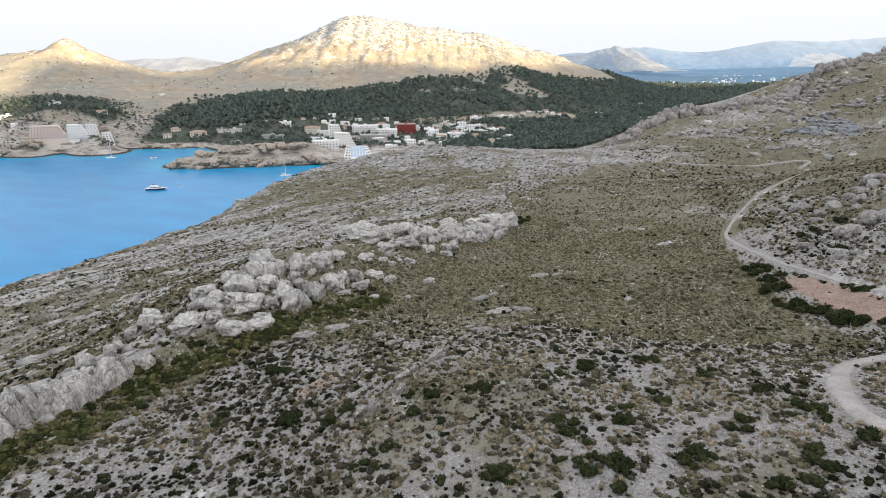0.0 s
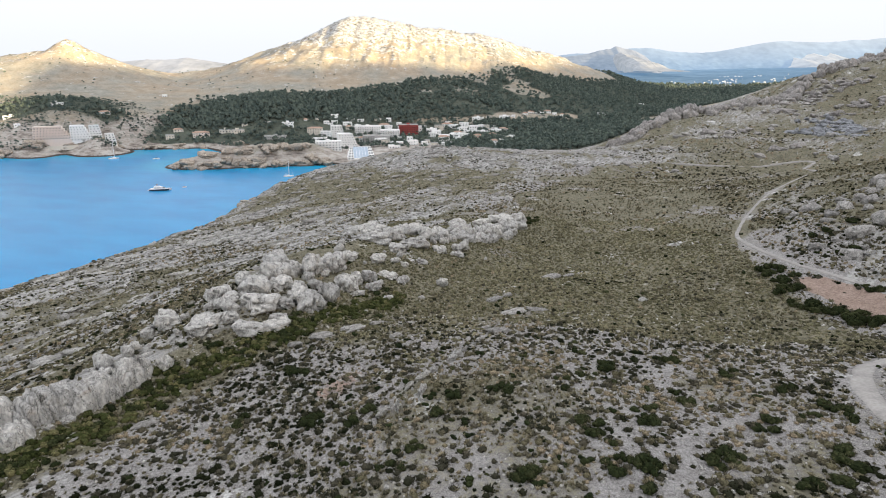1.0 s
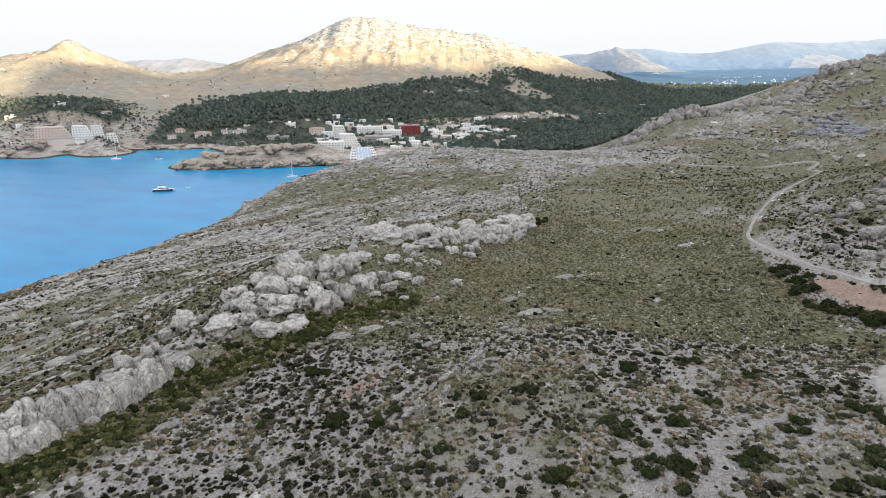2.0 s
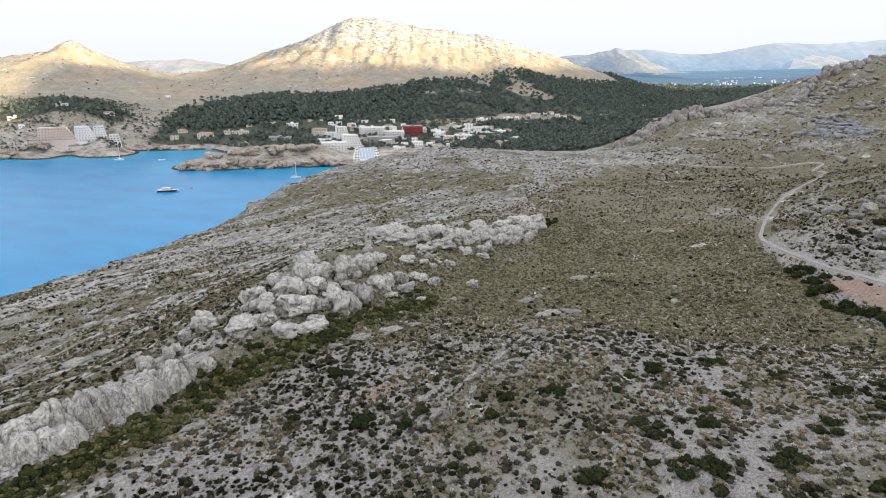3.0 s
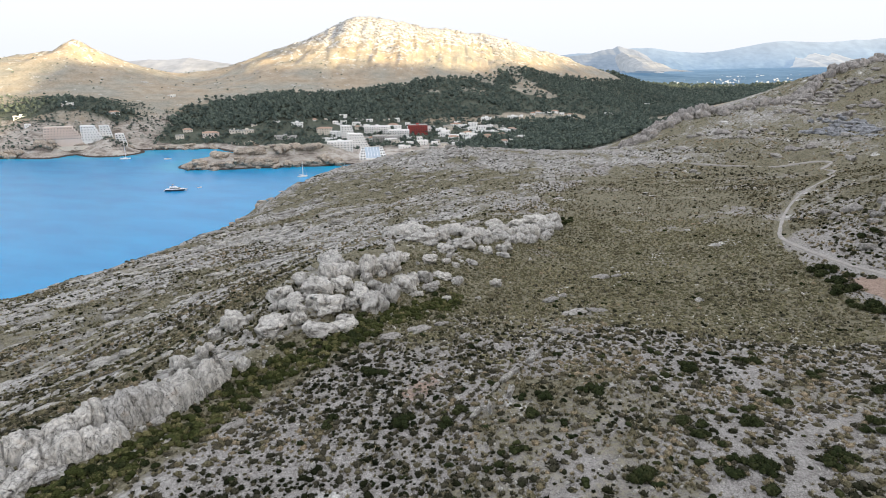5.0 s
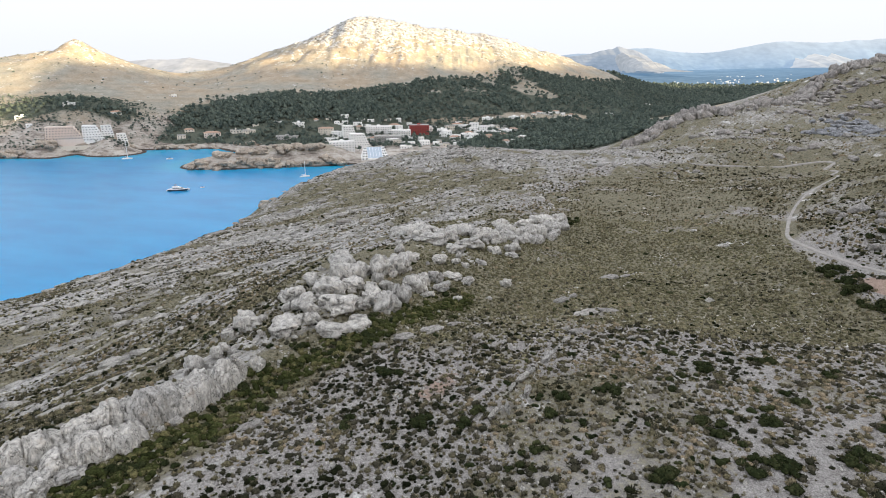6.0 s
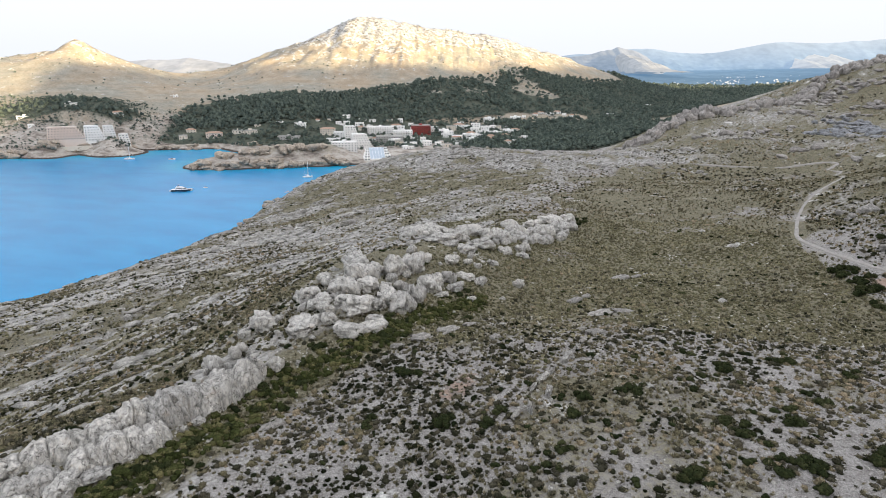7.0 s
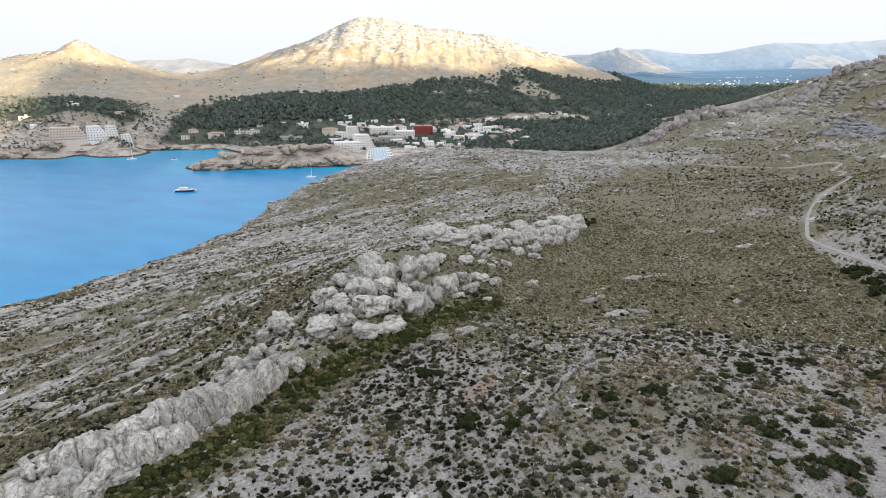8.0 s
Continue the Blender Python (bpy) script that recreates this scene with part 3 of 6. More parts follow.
    return {"grassy": grassy, "rocky": rocky, "earthy": np.clip(red + patch * 0.6, 0, 1), "dry": np.clip(far * 0.95, 0, 1), "craggy": craggy, "cliffed": shore * 0.8, "wooded": np.maximum(woods(x, y), gardens), "scrubby": scrubby * off_roads(x, y)}


XS = spread(-3600, 3900, -120, 120, 1.4, 1.018)
YS = spread(-1500, 4980, 50, 240, 1.2, 1.010, 1.06)
GX, GY = np.meshgrid(XS, YS)
GZ = height(GX, GY)
ground = tagged(sheet("ground", XS, YS, GZ, LAND, masks(GX, GY, GZ)), "dry rocky headland of grey limestone, scrub and grass", "ground", kind="structure")


def ground_at(x, y):
    """The height of the ground sheet, between its grid places."""
    x, y = np.asarray(x, float), np.asarray(y, float)
    i = np.clip(np.searchsorted(XS, x) - 1, 0, len(XS) - 2)
    j = np.clip(np.searchsorted(YS, y) - 1, 0, len(YS) - 2)
    u, v = (x - XS[i]) / (XS[i + 1] - XS[i]), (y - YS[j]) / (YS[j + 1] - YS[j])
    return (GZ[j, i] * (1 - u) + GZ[j, i + 1] * u) * (1 - v) + (GZ[j + 1, i] * (1 - u) + GZ[j + 1, i + 1] * u) * v


WX, WY = spread(-3600, 300, -480, -90, 10, 1.15), spread(-1500, 1000, 200, 880, 10, 1.15)
deep = landform(*np.meshgrid(WX, WY))
water = sheet("water", WX, WY, np.zeros(deep.shape), water_material(), {"shallow": 0.62 * smooth(-10, -3, deep) * (0.1 + 0.75 * smooth(560, 720, np.meshgrid(WX, WY)[1]))})
tagged(water, "calm blue sea with turquoise shallows in a sheltered bay", "sea", kind="structure")


def curve_through(points, step):
    """Places along a smooth line through the points."""
    p = [Vector((*q, 0)) for q in points]
    p = [2 * p[0] - p[1]] + p + [2 * p[-1] - p[-2]]
    out = []
    for a, b, c, d in zip(p, p[1:], p[2:], p[3:]):
        for k in range(max(2, int((c - b).length / step))):
            s = k / max(2, int((c - b).length / step))
            out.append(0.5 * ((2 * b) + (c - a) * s + (2 * a - 5 * b + 4 * c - d) * s * s + (3 * b - a - 3 * c + d) * s ** 3))
    return out + [p[-2]]


def ribbon(name, points, wide, material, label, lift=0.22):
    """A worn track laid on the land, its edges ragged and sunk."""
    mids = curve_through(points, 1.2)
    bm, rows = bmesh.new(), []
    for k, q in enumerate(mids):
        way = (mids[min(k + 1, len(mids) - 1)] - mids[max(k - 1, 0)]).normalized()
        side, row = Vector((way.y, -way.x, 0)), []
        for j, s in enumerate((-1.3, -1, -0.55, 0, 0.55, 1, 1.3)):
            s *= wide / 2 * (1 + 0.6 * (float(vnoise(k * 1.2, s * 50, 4, 61)) - 0.5))
            v = q + side * s
            z = float(ground_at(v.x, v.y)) + (lift * (1, 0.85, 0.9, 1, 0.9, 0.85, 1)[j] if 0 < j < 6 else -0.3)
            row.append(bm.verts.new((v.x, v.y, z)))
        rows.append(row)
    for a, b in zip(rows, rows[1:]):
        for j in range(6):
            bm.faces.new((a[j], a[j + 1], b[j + 1], b[j])).smooth = True
    me = bpy.data.meshes.new(name)
    bm.to_mesh(me)
    bm.free()
    me.materials.append(material)
    return tagged(new(name, me), label, "track", kind="structure")


ribbon("dirt_track", TRACK, 1.15, GRAVEL, "pale gravel track winding along the hillside's foot")
ribbon("dirt_road", BEND, 2.7, GRAVEL, "pale gravel road bending round the slope")
ribbon("far_dirt_track", FAR_TRACK, 1.9, GRAVEL, "narrow pale track across the far slope", 0.9)
ribbon("zigzag_track", ZIGZAG, 2.0, GRAVEL, "narrow pale track zigzagging uphill", 0.8)


# ---- helpers for things ----
def part(name, bm, material, parent=None, label="", flat=True):
    me = bpy.data.meshes.new(name)
    bm.to_mesh(me)
    bm.free()
    me.materials.append(material)
    if not flat:
        me.polygons.foreach_set("use_smooth", np.ones(len(me.polygons), bool))
    ob = new(name, me)
    ob.parent = parent
    return tagged(ob, label)


def block(bm, x0, x1, y0, y1, z0, z1, shrink=0.0):
    """A box, its top drawn in by shrink."""
    v = [bm.verts.new(p) for p in ((x0, y0, z0), (x1, y0, z0), (x1, y1, z0), (x0, y1, z0), (x0 + shrink, y0 + shrink, z1), (x1 - shrink, y0 + shrink, z1), (x1 - shrink, y1 - shrink, z1), (x0 + shrink, y1 - shrink, z1))]
    for f in ((3, 2, 1, 0), (4, 5, 6, 7), (0, 1, 5, 4), (1, 2, 6, 5), (2, 3, 7, 6), (3, 0, 4, 7)):
        bm.faces.new([v[i] for i in f])
    return bm


def tube(bm, a, b, ra, rb, sides=6):
    a, b = Vector(a), Vector(b)
    q = (b - a).to_track_quat("Z", "Y")
    rings = []
    for p, r in ((a, ra), (b, rb)):
        rings.append([bm.verts.new(p + q @ Vector((r * math.cos(2 * math.pi * k / sides), r * math.sin(2 * math.pi * k / sides), 0))) for k in range(sides)])
    for k in range(sides):
        bm.faces.new((rings[0][k], rings[0][(k + 1) % sides], rings[1][(k + 1) % sides], rings[1][k]))
    bm.faces.new(rings[1])
    return bm


def gathered(name, verts, faces, material, tone=None, own=None, soft=False):
    """One mesh out of arrays: verts n x 3, faces m x 3 or m x 4."""
    me = bpy.data.meshes.new(name)
    me.vertices.add(len(verts))
    me.vertices.foreach_set("co", verts.astype(np.float32).ravel())
    k = faces.shape[1]
    me.loops.add(faces.size)
    me.loops.foreach_set("vertex_index", faces.astype(np.int32).ravel())
    me.polygons.add(len(faces))
    me.polygons.foreach_set("loop_start", np.arange(len(faces), dtype=np.int32) * k)
    me.update(calc_edges=True)
    if tone is not None:
        me.attributes.new("tone", "FLOAT", "POINT").data.foreach_set("value", tone.astype(np.float32))
    if own is not None:
        me.attributes.new("own", "FLOAT", "POINT").data.foreach_set("value", own.astype(np.float32))
    if soft:
        me.polygons.foreach_set("use_smooth", np.ones(len(faces), bool))
    me.materials.append(material)
    return me


def scatter(name, shapes, xyz, size, material, rng, squash=(0.8, 1.2), tone=None, sink=0.0, turn=None, stretch=(1, 1, 1), soft=False):
    """Many copies of a few shapes (verts, faces, tone) in one mesh of kind stuff."""
    vs, fs, ts, kin, base = [], [], [], [], 0
    pick = rng.integers(0, len(shapes), len(xyz))
    for k, (v, f, t) in enumerate(shapes):
        idx = np.where(pick == k)[0]
        if not len(idx):
            continue
        a, s = rng.uniform(0, 2 * np.pi, len(idx)), size[idx]
        if turn is not None:
            a = radians(turn) + rng.normal(size=len(idx)) * 0.22
        c, sn = np.cos(a)[:, None], np.sin(a)[:, None]
        sx, sy, sz = (s * rng.uniform(*squash, len(idx)) * stretch[j] for j in range(3))
        x, y = v[None, :, 0] * sx[:, None], v[None, :, 1] * sy[:, None]
        p = np.stack([x * c - y * sn, x * sn + y * c, v[None, :, 2] * sz[:, None] - sink * s[:, None]], -1) + xyz[idx][:, None, :]
        vs.append(p.reshape(-1, 3))
        fs.append((f[None] + base + (np.arange(len(idx)) * len(v))[:, None, None]).reshape(-1, f.shape[1]))
        own = rng.uniform(0, 1, len(idx)) if tone is None else tone[idx]
        ts.append(np.clip(0.65 * own[:, None] + 0.35 * t[None], 0, 1).ravel())
        kin.append(np.repeat(own, len(v)))
        base += len(v) * len(idx)
    return new(name, gathered(name, np.concatenate(vs), np.concatenate(fs), material, np.concatenate(ts), np.concatenate(kin), soft))


def leaf_clump(rng, count, leaf, low=0.0, flat=1.0, hollow=0.5, lobes=1):
    """Small leaf blades turned all ways over an uneven dome of radius 1."""
    tops = [np.zeros(3)] if lobes == 1 else [np.array([0.55 * math.cos(a), 0.55 * math.sin(a), rng.uniform(-0.1, 0.35)]) for a in rng.uniform(0, 6.3, lobes)]
    verts, tone = [], []
    for k in range(count):
        d = rng.normal(size=3)
        d /= np.linalg.norm(d)
        d[2] = abs(d[2]) if low == 0 else max(d[2], -low)
        r = hollow + (1 - hollow) * rng.uniform() ** 0.5
        p = d * r * (1 if lobes == 1 else 0.62) * rng.uniform(0.8, 1.12) + tops[k % len(tops)]
        p[2] *= flat
        nrm = d + rng.normal(size=3) * 0.55
        nrm /= np.linalg.norm(nrm)
        a = np.cross(nrm, rng.normal(size=3))
        a /= np.linalg.norm(a)
        b = np.cross(nrm, a)
        s = leaf * rng.uniform(0.6, 1.3)
        verts += [p - a * s, p - b * s * 0.7, p + a * s, p + b * s * 0.7]
        # shading from above put into the tone: upper leaves lighter, lower ones darker
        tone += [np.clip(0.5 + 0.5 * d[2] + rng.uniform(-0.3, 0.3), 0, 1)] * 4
    return np.array(verts), np.arange(count * 4).reshape(-1, 4), np.array(tone)


def cushion(rng, leaves, leaf=0.26, tall=0.85, fine=True):
    """A rounded cushion plant of radius about 1: a lumpy dome with short leaf tips breaking its outline."""
    verts, faces = [np.array((0.0, 0.0, tall * rng.uniform(0.85, 1.1)))], []
    rows = ((0.62, 0.80, 6), (1.0, 0.34, 6), (0.92, -0.22, 6)) if fine else ((0.82, 0.62, 6), (0.95, -0.22, 6))
    for r, z, n in rows:
        for k in range(n):
            a = 2 * math.pi * (k + rng.uniform(-0.25, 0.25)) / n
            g = r * rng.uniform(0.62, 1.08)
            verts.append(np.array((g * math.cos(a), g * math.sin(a), z * tall * rng.uniform(0.82, 1.15))))
    for k in range(6):
        n = (k + 1) % 6
        faces.append((0, 1 + k, 1 + n))
        for ring in (0, 6) if fine else (0,):
            a, b, c, d = 1 + ring + k, 1 + ring + n, 7 + ring + k, 7 + ring + n
            faces += [(a, c, d), (a, d, b)]
    tone = [rng.uniform(0.25, 0.75) for v in verts]
    for k in range(leaves):
        d = rng.normal(size=3)
        d[2] = abs(d[2]) * 0.8
        d /= np.linalg.norm(d)
        side = np.cross(d, rng.normal(size=3))
        side /= np.linalg.norm(side)
        p = d * np.array((0.78, 0.78, 0.80 * tall))
        faces.append((len(verts), len(verts) + 1, len(verts) + 2))
        verts += [p - side * leaf * 0.5, p + side * leaf * 0.5, p + (d + rng.normal(size=3) * 0.5) * leaf * 1.15]
        t = rng.uniform(0.0, 0.75)
        tone += [t, t, t + 0.25]
    return np.array(verts), np.array(faces), np.array(tone)


def tussock(rng, blades):
    """A tuft of arching grass blades, radius about 1."""
    verts, tone = [], []
    for k in range(blades):
        a = rng.uniform(0, 2 * math.pi)
        r, h = rng.uniform(0.35, 1.0), rng.uniform(0.55, 1.05)
        out, side = np.array([math.cos(a), math.sin(a), 0]), np.array([-math.sin(a), math.cos(a), 0])
        w = rng.uniform(0.10, 0.22)
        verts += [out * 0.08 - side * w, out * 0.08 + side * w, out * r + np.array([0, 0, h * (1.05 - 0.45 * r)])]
        # each blade runs from a darker base to a lighter tip
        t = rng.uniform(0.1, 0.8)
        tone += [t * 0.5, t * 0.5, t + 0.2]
    return np.array(verts), np.arange(blades * 3).reshape(-1, 3), np.array(tone)


def stone_shape(seed, level, flutes=1.0):
    """A weathered limestone block of radius about 1: rounded shoulders, solution flutes down its sides, a few deep joints, rough skin."""
    bm = bmesh.new()
    bmesh.ops.create_icosphere(bm, subdivisions=level, radius=1.0)
    own = random.Random(seed)
    off = Vector((seed * 7.31, seed * 3.17, seed * 5.71))
    planes = []
    for k in range(7):
        way = Vector((own.gauss(0, 1), own.gauss(0, 1), own.gauss(0, 0.6))).normalized()
        planes.append((way, own.uniform(0.66, 0.95)))
    lean = own.uniform(-0.35, 0.35)
    fine = level > 3
    for v in bm.verts:
        q = v.co.copy()
        p = q / (abs(q.x) ** 2.7 + abs(q.y) ** 2.7 + abs(q.z) ** 2.7) ** (1 / 2.7)
        p *= 0.92 + 0.36 * noise.noise(q * 1.25 + off)
        for way, far in planes:
            over = p.dot(way) - far
            if over > 0:
                p -= way * over * 0.8
        side = 1 - abs(q.z) ** 2
        bend = noise.noise(q * 1.7 + off) * 0.5
        d, seeds = noise.voronoi(Vector((q.x * 1.15 + lean * q.z + bend, q.y * 1.15 + bend, q.z * 0.55)) + off)
        r = 1 + 0.13 * noise.cell(seeds[0] * 9.0) - 0.06 - 0.34 * max(0.0, 1 - (d[1] - d[0]) / 0.09)
        if level > 2:
            d, seeds = noise.voronoi(Vector((q.x * 2.5 + bend, q.y * 2.5, q.z * 1.1 + 0.5 * q.x)) + off)
            r += 0.06 * noise.cell(seeds[0] * 9.0) - 0.03 - 0.09 * max(0.0, 1 - (d[1] - d[0]) / 0.12)
            r += 0.04 * noise.noise(q * 3.1 + off)
        if fine:
            groove = noise.noise(Vector((q.x * 6.5 + bend, q.y * 6.5 + bend, q.z * 0.9)) + off)
            r -= flutes * 0.085 * side * max(0.0, groove) + 0.03 * abs(noise.noise(q * 8 + off))
            r += 0.022 * noise.noise(q * 15 + off)
        v.co = p * r * 1.12
    for f in bm.faces:
        f.smooth = True
    return bm


def plan_random(rng, count, x0, x1, y0, y1, keep):
    """Random places in a stretch of the plan, kept with the odds that keep gives."""
    x, y = rng.uniform(x0, x1, count), rng.uniform(y0, y1, count)
    ok = rng.uniform(0, 1, count) < keep(x, y)
    return x[ok], y[ok]


def on_land(x, y):
    return np.stack([x, y, ground_at(x, y)], -1)


def off_tracks(x, y, wide=2.6):
    d = np.minimum.reduce([away(x, y, t)[0] - w for t, w in ((TRACK, 1.9), (BEND, 1.9), (FAR_TRACK, 1.6), (ZIGZAG, 1.6), (BARE_PATH, 0.4), (RED_BANK, 3.4))])
    return smooth(0.0, wide - 1.5, d)


# ---- limestone outcrop: single boulders on the ridge ----
# x, y, width, height
# front foot of each mass of the wall from one end to the other, height, depth
RIBS = [((-58.8, 101.6), (-62.0, 95.4), 5.0, 3.8), ((-61.4, 96.2), (-65.6, 88.2), 5.2, 4.8), ((-64.8, 90.6), (-71.0, 82.0), 5.8, 5.4), ((-68.0, 80.4), (-79.6, 71.2), 3.7, 4.6), ((-72.8, 85.6), (-80.2, 78.2), 4.6, 4.4), ((-78.6, 78.6), (-87.0, 72.0), 3.7, 4.6),
        ((-80.0, 70.8), (-86.6, 65.8), 2.9, 4.4), ((-85.2, 69.0), (-94.6, 61.0), 3.1, 5.4)]
WALL_ROCKS = [(-79.6, 70.2, 4.6, 2.4), (-76.2, 72.6, 3.6, 1.6), (-84.0, 66.6, 4.6, 2.6), (-58.2, 103.8, 3.0, 3.4), (-71.8, 79.0, 2.6, 1.3), (-66.8, 86.2, 2.2, 1.2), (-88.0, 63.6, 4.2, 2.2), (-89.0, 73.0, 4.0, 2.6)]
MIDDLE_ROCKS = [(-70, 120, 3.2, 2.5), (-66, 121, 5.7, 4.4), (-63, 124, 2.3, 1.8), (-56, 117, 6.7, 2.7), (-51, 120, 3.5, 2.8), (-46, 116, 6.1, 3.1), (-41, 119, 5.0, 2.2), (-41, 121, 4.1, 3.1), (-39, 120, 1.8, 1.0), (-46, 125, 8.5, 4.6), (-41, 128, 4.0, 3.7), (-36, 129, 6.0, 6.0), (-39, 132, 5.5, 4.1), (-54, 127, 5.3, 3.3), (-58, 132, 5.5, 4.1), (-57, 147, 3.8, 2.6), (-49, 134, 6.9, 4.8), (-47, 142, 7.3, 7.3), (-44, 137, 5.6, 3.1), (-44, 147, 6.0, 5.2), (-38, 148, 6.1, 6.8), (-34, 150, 7.6, 6.9), (-31, 162, 4.9, 2.3), (-49, 150, 7.6, 5.8)]
LOWER_ROCKS = [(-32, 135, 4.9, 5.9), (-29, 143, 5.9, 5.4), (-27, 147, 3.8, 3.8), (-24, 150, 3.9, 3.9), (-22, 146, 4.2, 2.7), (-26, 141, 3.6, 1.2), (-18, 142, 2.4, 1.3), (-4, 156, 2.9, 2.9), (-15, 153, 3.5, 2.2), (-19, 154, 4.7, 1.9), (-23, 163, 5.0, 3.0), (-18, 165, 3.0, 1.5), (-15, 164, 2.0, 1.7), (-10, 169, 3.4, 1.5), (-18, 175, 6.2, 3.2), (1, 184, 4.1, 1.9)]
FAR_ROCKS = [(1, 191, 4.2, 2.7), (-5, 184, 4.6, 2.8), (-10, 186, 3.7, 2.8), (-13, 184, 7.4, 4.6), (-23, 180, 4.0, 2.2), (-26, 183, 7.4, 3.7), (-20, 187, 6.6, 6.0), (-28, 210, 10.5, 5.2), (-14, 205, 7.2, 3.7), (-9, 198, 6.0, 5.0), (-4, 198, 5.6, 5.0), (2, 213, 6.4, 5.3), (6, 213, 6.4, 5.3), (11, 222, 6.7, 5.6), (16, 225, 6.7, 5.6), (22, 233, 7.0, 6.5), (28, 245, 6.1, 6.1), (21, 243, 9.7, 4.8), (12, 236, 7.0, 4.2), (-35, 221, 8.8, 3.3), (2, 232, 6.9, 3.5), (-38, 214, 6.4, 2.6), (24, 248, 7.4, 3.4)]
rng = np.random.default_rng(5)


def stone_masters(count, level, material, first, flutes=1.0):
    made = []
    for k in range(count):
        me = bpy.data.meshes.new("boulder")
        bm = stone_shape(first + k, level, flutes)
        bm.to_mesh(me)
        bm.free()
        me.materials.append(material)
        made.append(me)
    return made


BIG, SMALL = stone_masters(8, 4, LIMESTONE, 1), stone_masters(7, 4, LIMESTONE, 20)
BLOCKS, HILL_BLOCKS = stone_masters(6, 3, LIMESTONE, 70), stone_masters(7, 3, HILL_STONE, 80)


def boulder(x, y, wide, tall, meshes, label, group="limestone outcrop", name="boulder", turn=None, deep=0.85, sink=0.30):
    ob = new(name, meshes[rng.integers(len(meshes))])
    z = float(ground_at(x, y))
    r = rng.uniform(0, 360) if turn is None else turn
    ob.matrix_world = pose(x, y, z + tall * (0.5 - sink), rng.uniform(-10, 10), rng.uniform(-10, 10), r) @ Matrix.Diagonal((wide * 0.56, wide * deep * 0.56, tall * 0.64, 1))
    return tagged(ob, label, "rock", group)


def rib(foot, end, tall, deep, seed):
    """A mass of tilted limestone beds: a steep fluted front, joints cut through it, a rounded crest, the back sloping into the ground."""
    own = random.Random(seed)
    a, b = Vector((*foot, 0)), Vector((*end, 0))
    long = (b - a).length
    way = (b - a) / long
    front = Vector((-way.y, way.x, 0))
    joints = [(own.uniform(0.08, 0.92) * long, own.uniform(-0.35, 0.55), own.uniform(0.35, 0.85), own.uniform(0.16, 0.34)) for k in range(max(3, int(long / 2.4)))]
    bm, rows, count, high = bmesh.new(), [], max(20, int(long / 0.22)), 40
    off = Vector((seed * 5.3, seed * 2.7, 0))
    for i in range(count + 1):
        s = i / count * long
        ends = min(1.0, max(0.02, min(s, long - s) / (0.16 * long + 0.6))) ** 0.4
        row = []
        for j in range(high + 1):
            t = math.pi * j / high
            across, up = math.cos(t), math.sin(t)
            across = math.copysign(abs(across) ** 0.55, across)
            up = up ** 0.62
            p = Vector((s * 0.30, across * 1.2, up * 1.3)) + off
            h = tall * ends * (0.86 + 0.34 * noise.noise(Vector((s * 0.34, 1.7, 0)) + off) + 0.12 * noise.cell(Vector((s * 0.42 + 0.2 * up, 0.5, 0)) + off))
            cut = 0.0
            for at, lean, depth, wide in joints:
                cut = max(cut, depth * max(0.0, 1 - abs(s - at - lean * tall * (up - 0.5)) / wide))
            bed = noise.voronoi(Vector((s * 0.33 + 0.4 * up, across * 0.5, up * 1.9 - s * 0.10)) + off)[0]
            groove = max(0.0, 1 - (bed[1] - bed[0]) / 0.10) * 0.30
            flute = max(0.0, noise.noise(Vector((s * 1.7, 0.3 * across, up * 0.7)) + off)) * 0.5 * up
            rough = 0.42 * noise.noise(p * 1.6) + 0.20 * noise.noise(p * 4.2) + 0.10 * noise.noise(p * 10)
            side = deep * 0.5 * (0.75 + 0.25 * ends) * across - (cut * 0.9 + groove + flute * 0.6 if across > -0.4 else 0) + rough * 0.9
            side -= 0.16 * tall * up
            q = a + way * (s + 0.3 * noise.noise(p * 2.0 + Vector((9, 0, 0)))) + front * (side - deep * 0.42)
            z = float(ground_at(q.x, q.y)) * 0.35 + ground_mid(a, b, s / long) * 0.65
            row.append(bm.verts.new((q.x, q.y, z - 0.9 + (h + 0.9) * up * (1 - 0.38 * cut) + rough * 0.5 - groove * 0.5)))
        rows.append(row)
    for r0, r1 in zip(rows, rows[1:]):
        for j in range(high):
            bm.faces.new((r0[j], r0[j + 1], r1[j + 1], r1[j])).smooth = True
    bmesh.ops.recalc_face_normals(bm, faces=bm.faces)
    me = bpy.data.meshes.new("rock_rib")
    bm.to_mesh(me)
    bm.free()
    me.materials.append(WALL_STONE)
    return tagged(new("rock_rib", me), "tall grooved pale grey limestone mass in a rock wall", "rock", "limestone outcrop")


def ground_mid(a, b, s):
    """Ground height along the straight foot of a rib."""
    q = a + (b - a) * s
    return float(ground_at(q.x, q.y))


for k, (foot, end, tall, deep) in enumerate(RIBS):
    rib(foot, end, tall, deep, 3 + k)
for x, y, w, h in WALL_ROCKS:
    boulder(x, y, w * 1.15, h, SMALL, "broken limestone block at the foot of the rock wall", sink=0.3)
for rocks, label in ((MIDDLE_ROCKS, "rounded pale grey limestone boulder among dry grass"),
                     (LOWER_ROCKS, "pale limestone boulder beside the meadow's edge"), (FAR_ROCKS, "fissured grey limestone block along the ridge")):
    for x, y, w, h in rocks:
        boulder(x, y + 0.28 * w, w * 1.15, h * 0.92, BIG if w > 4.5 else SMALL, label, sink=0.34)
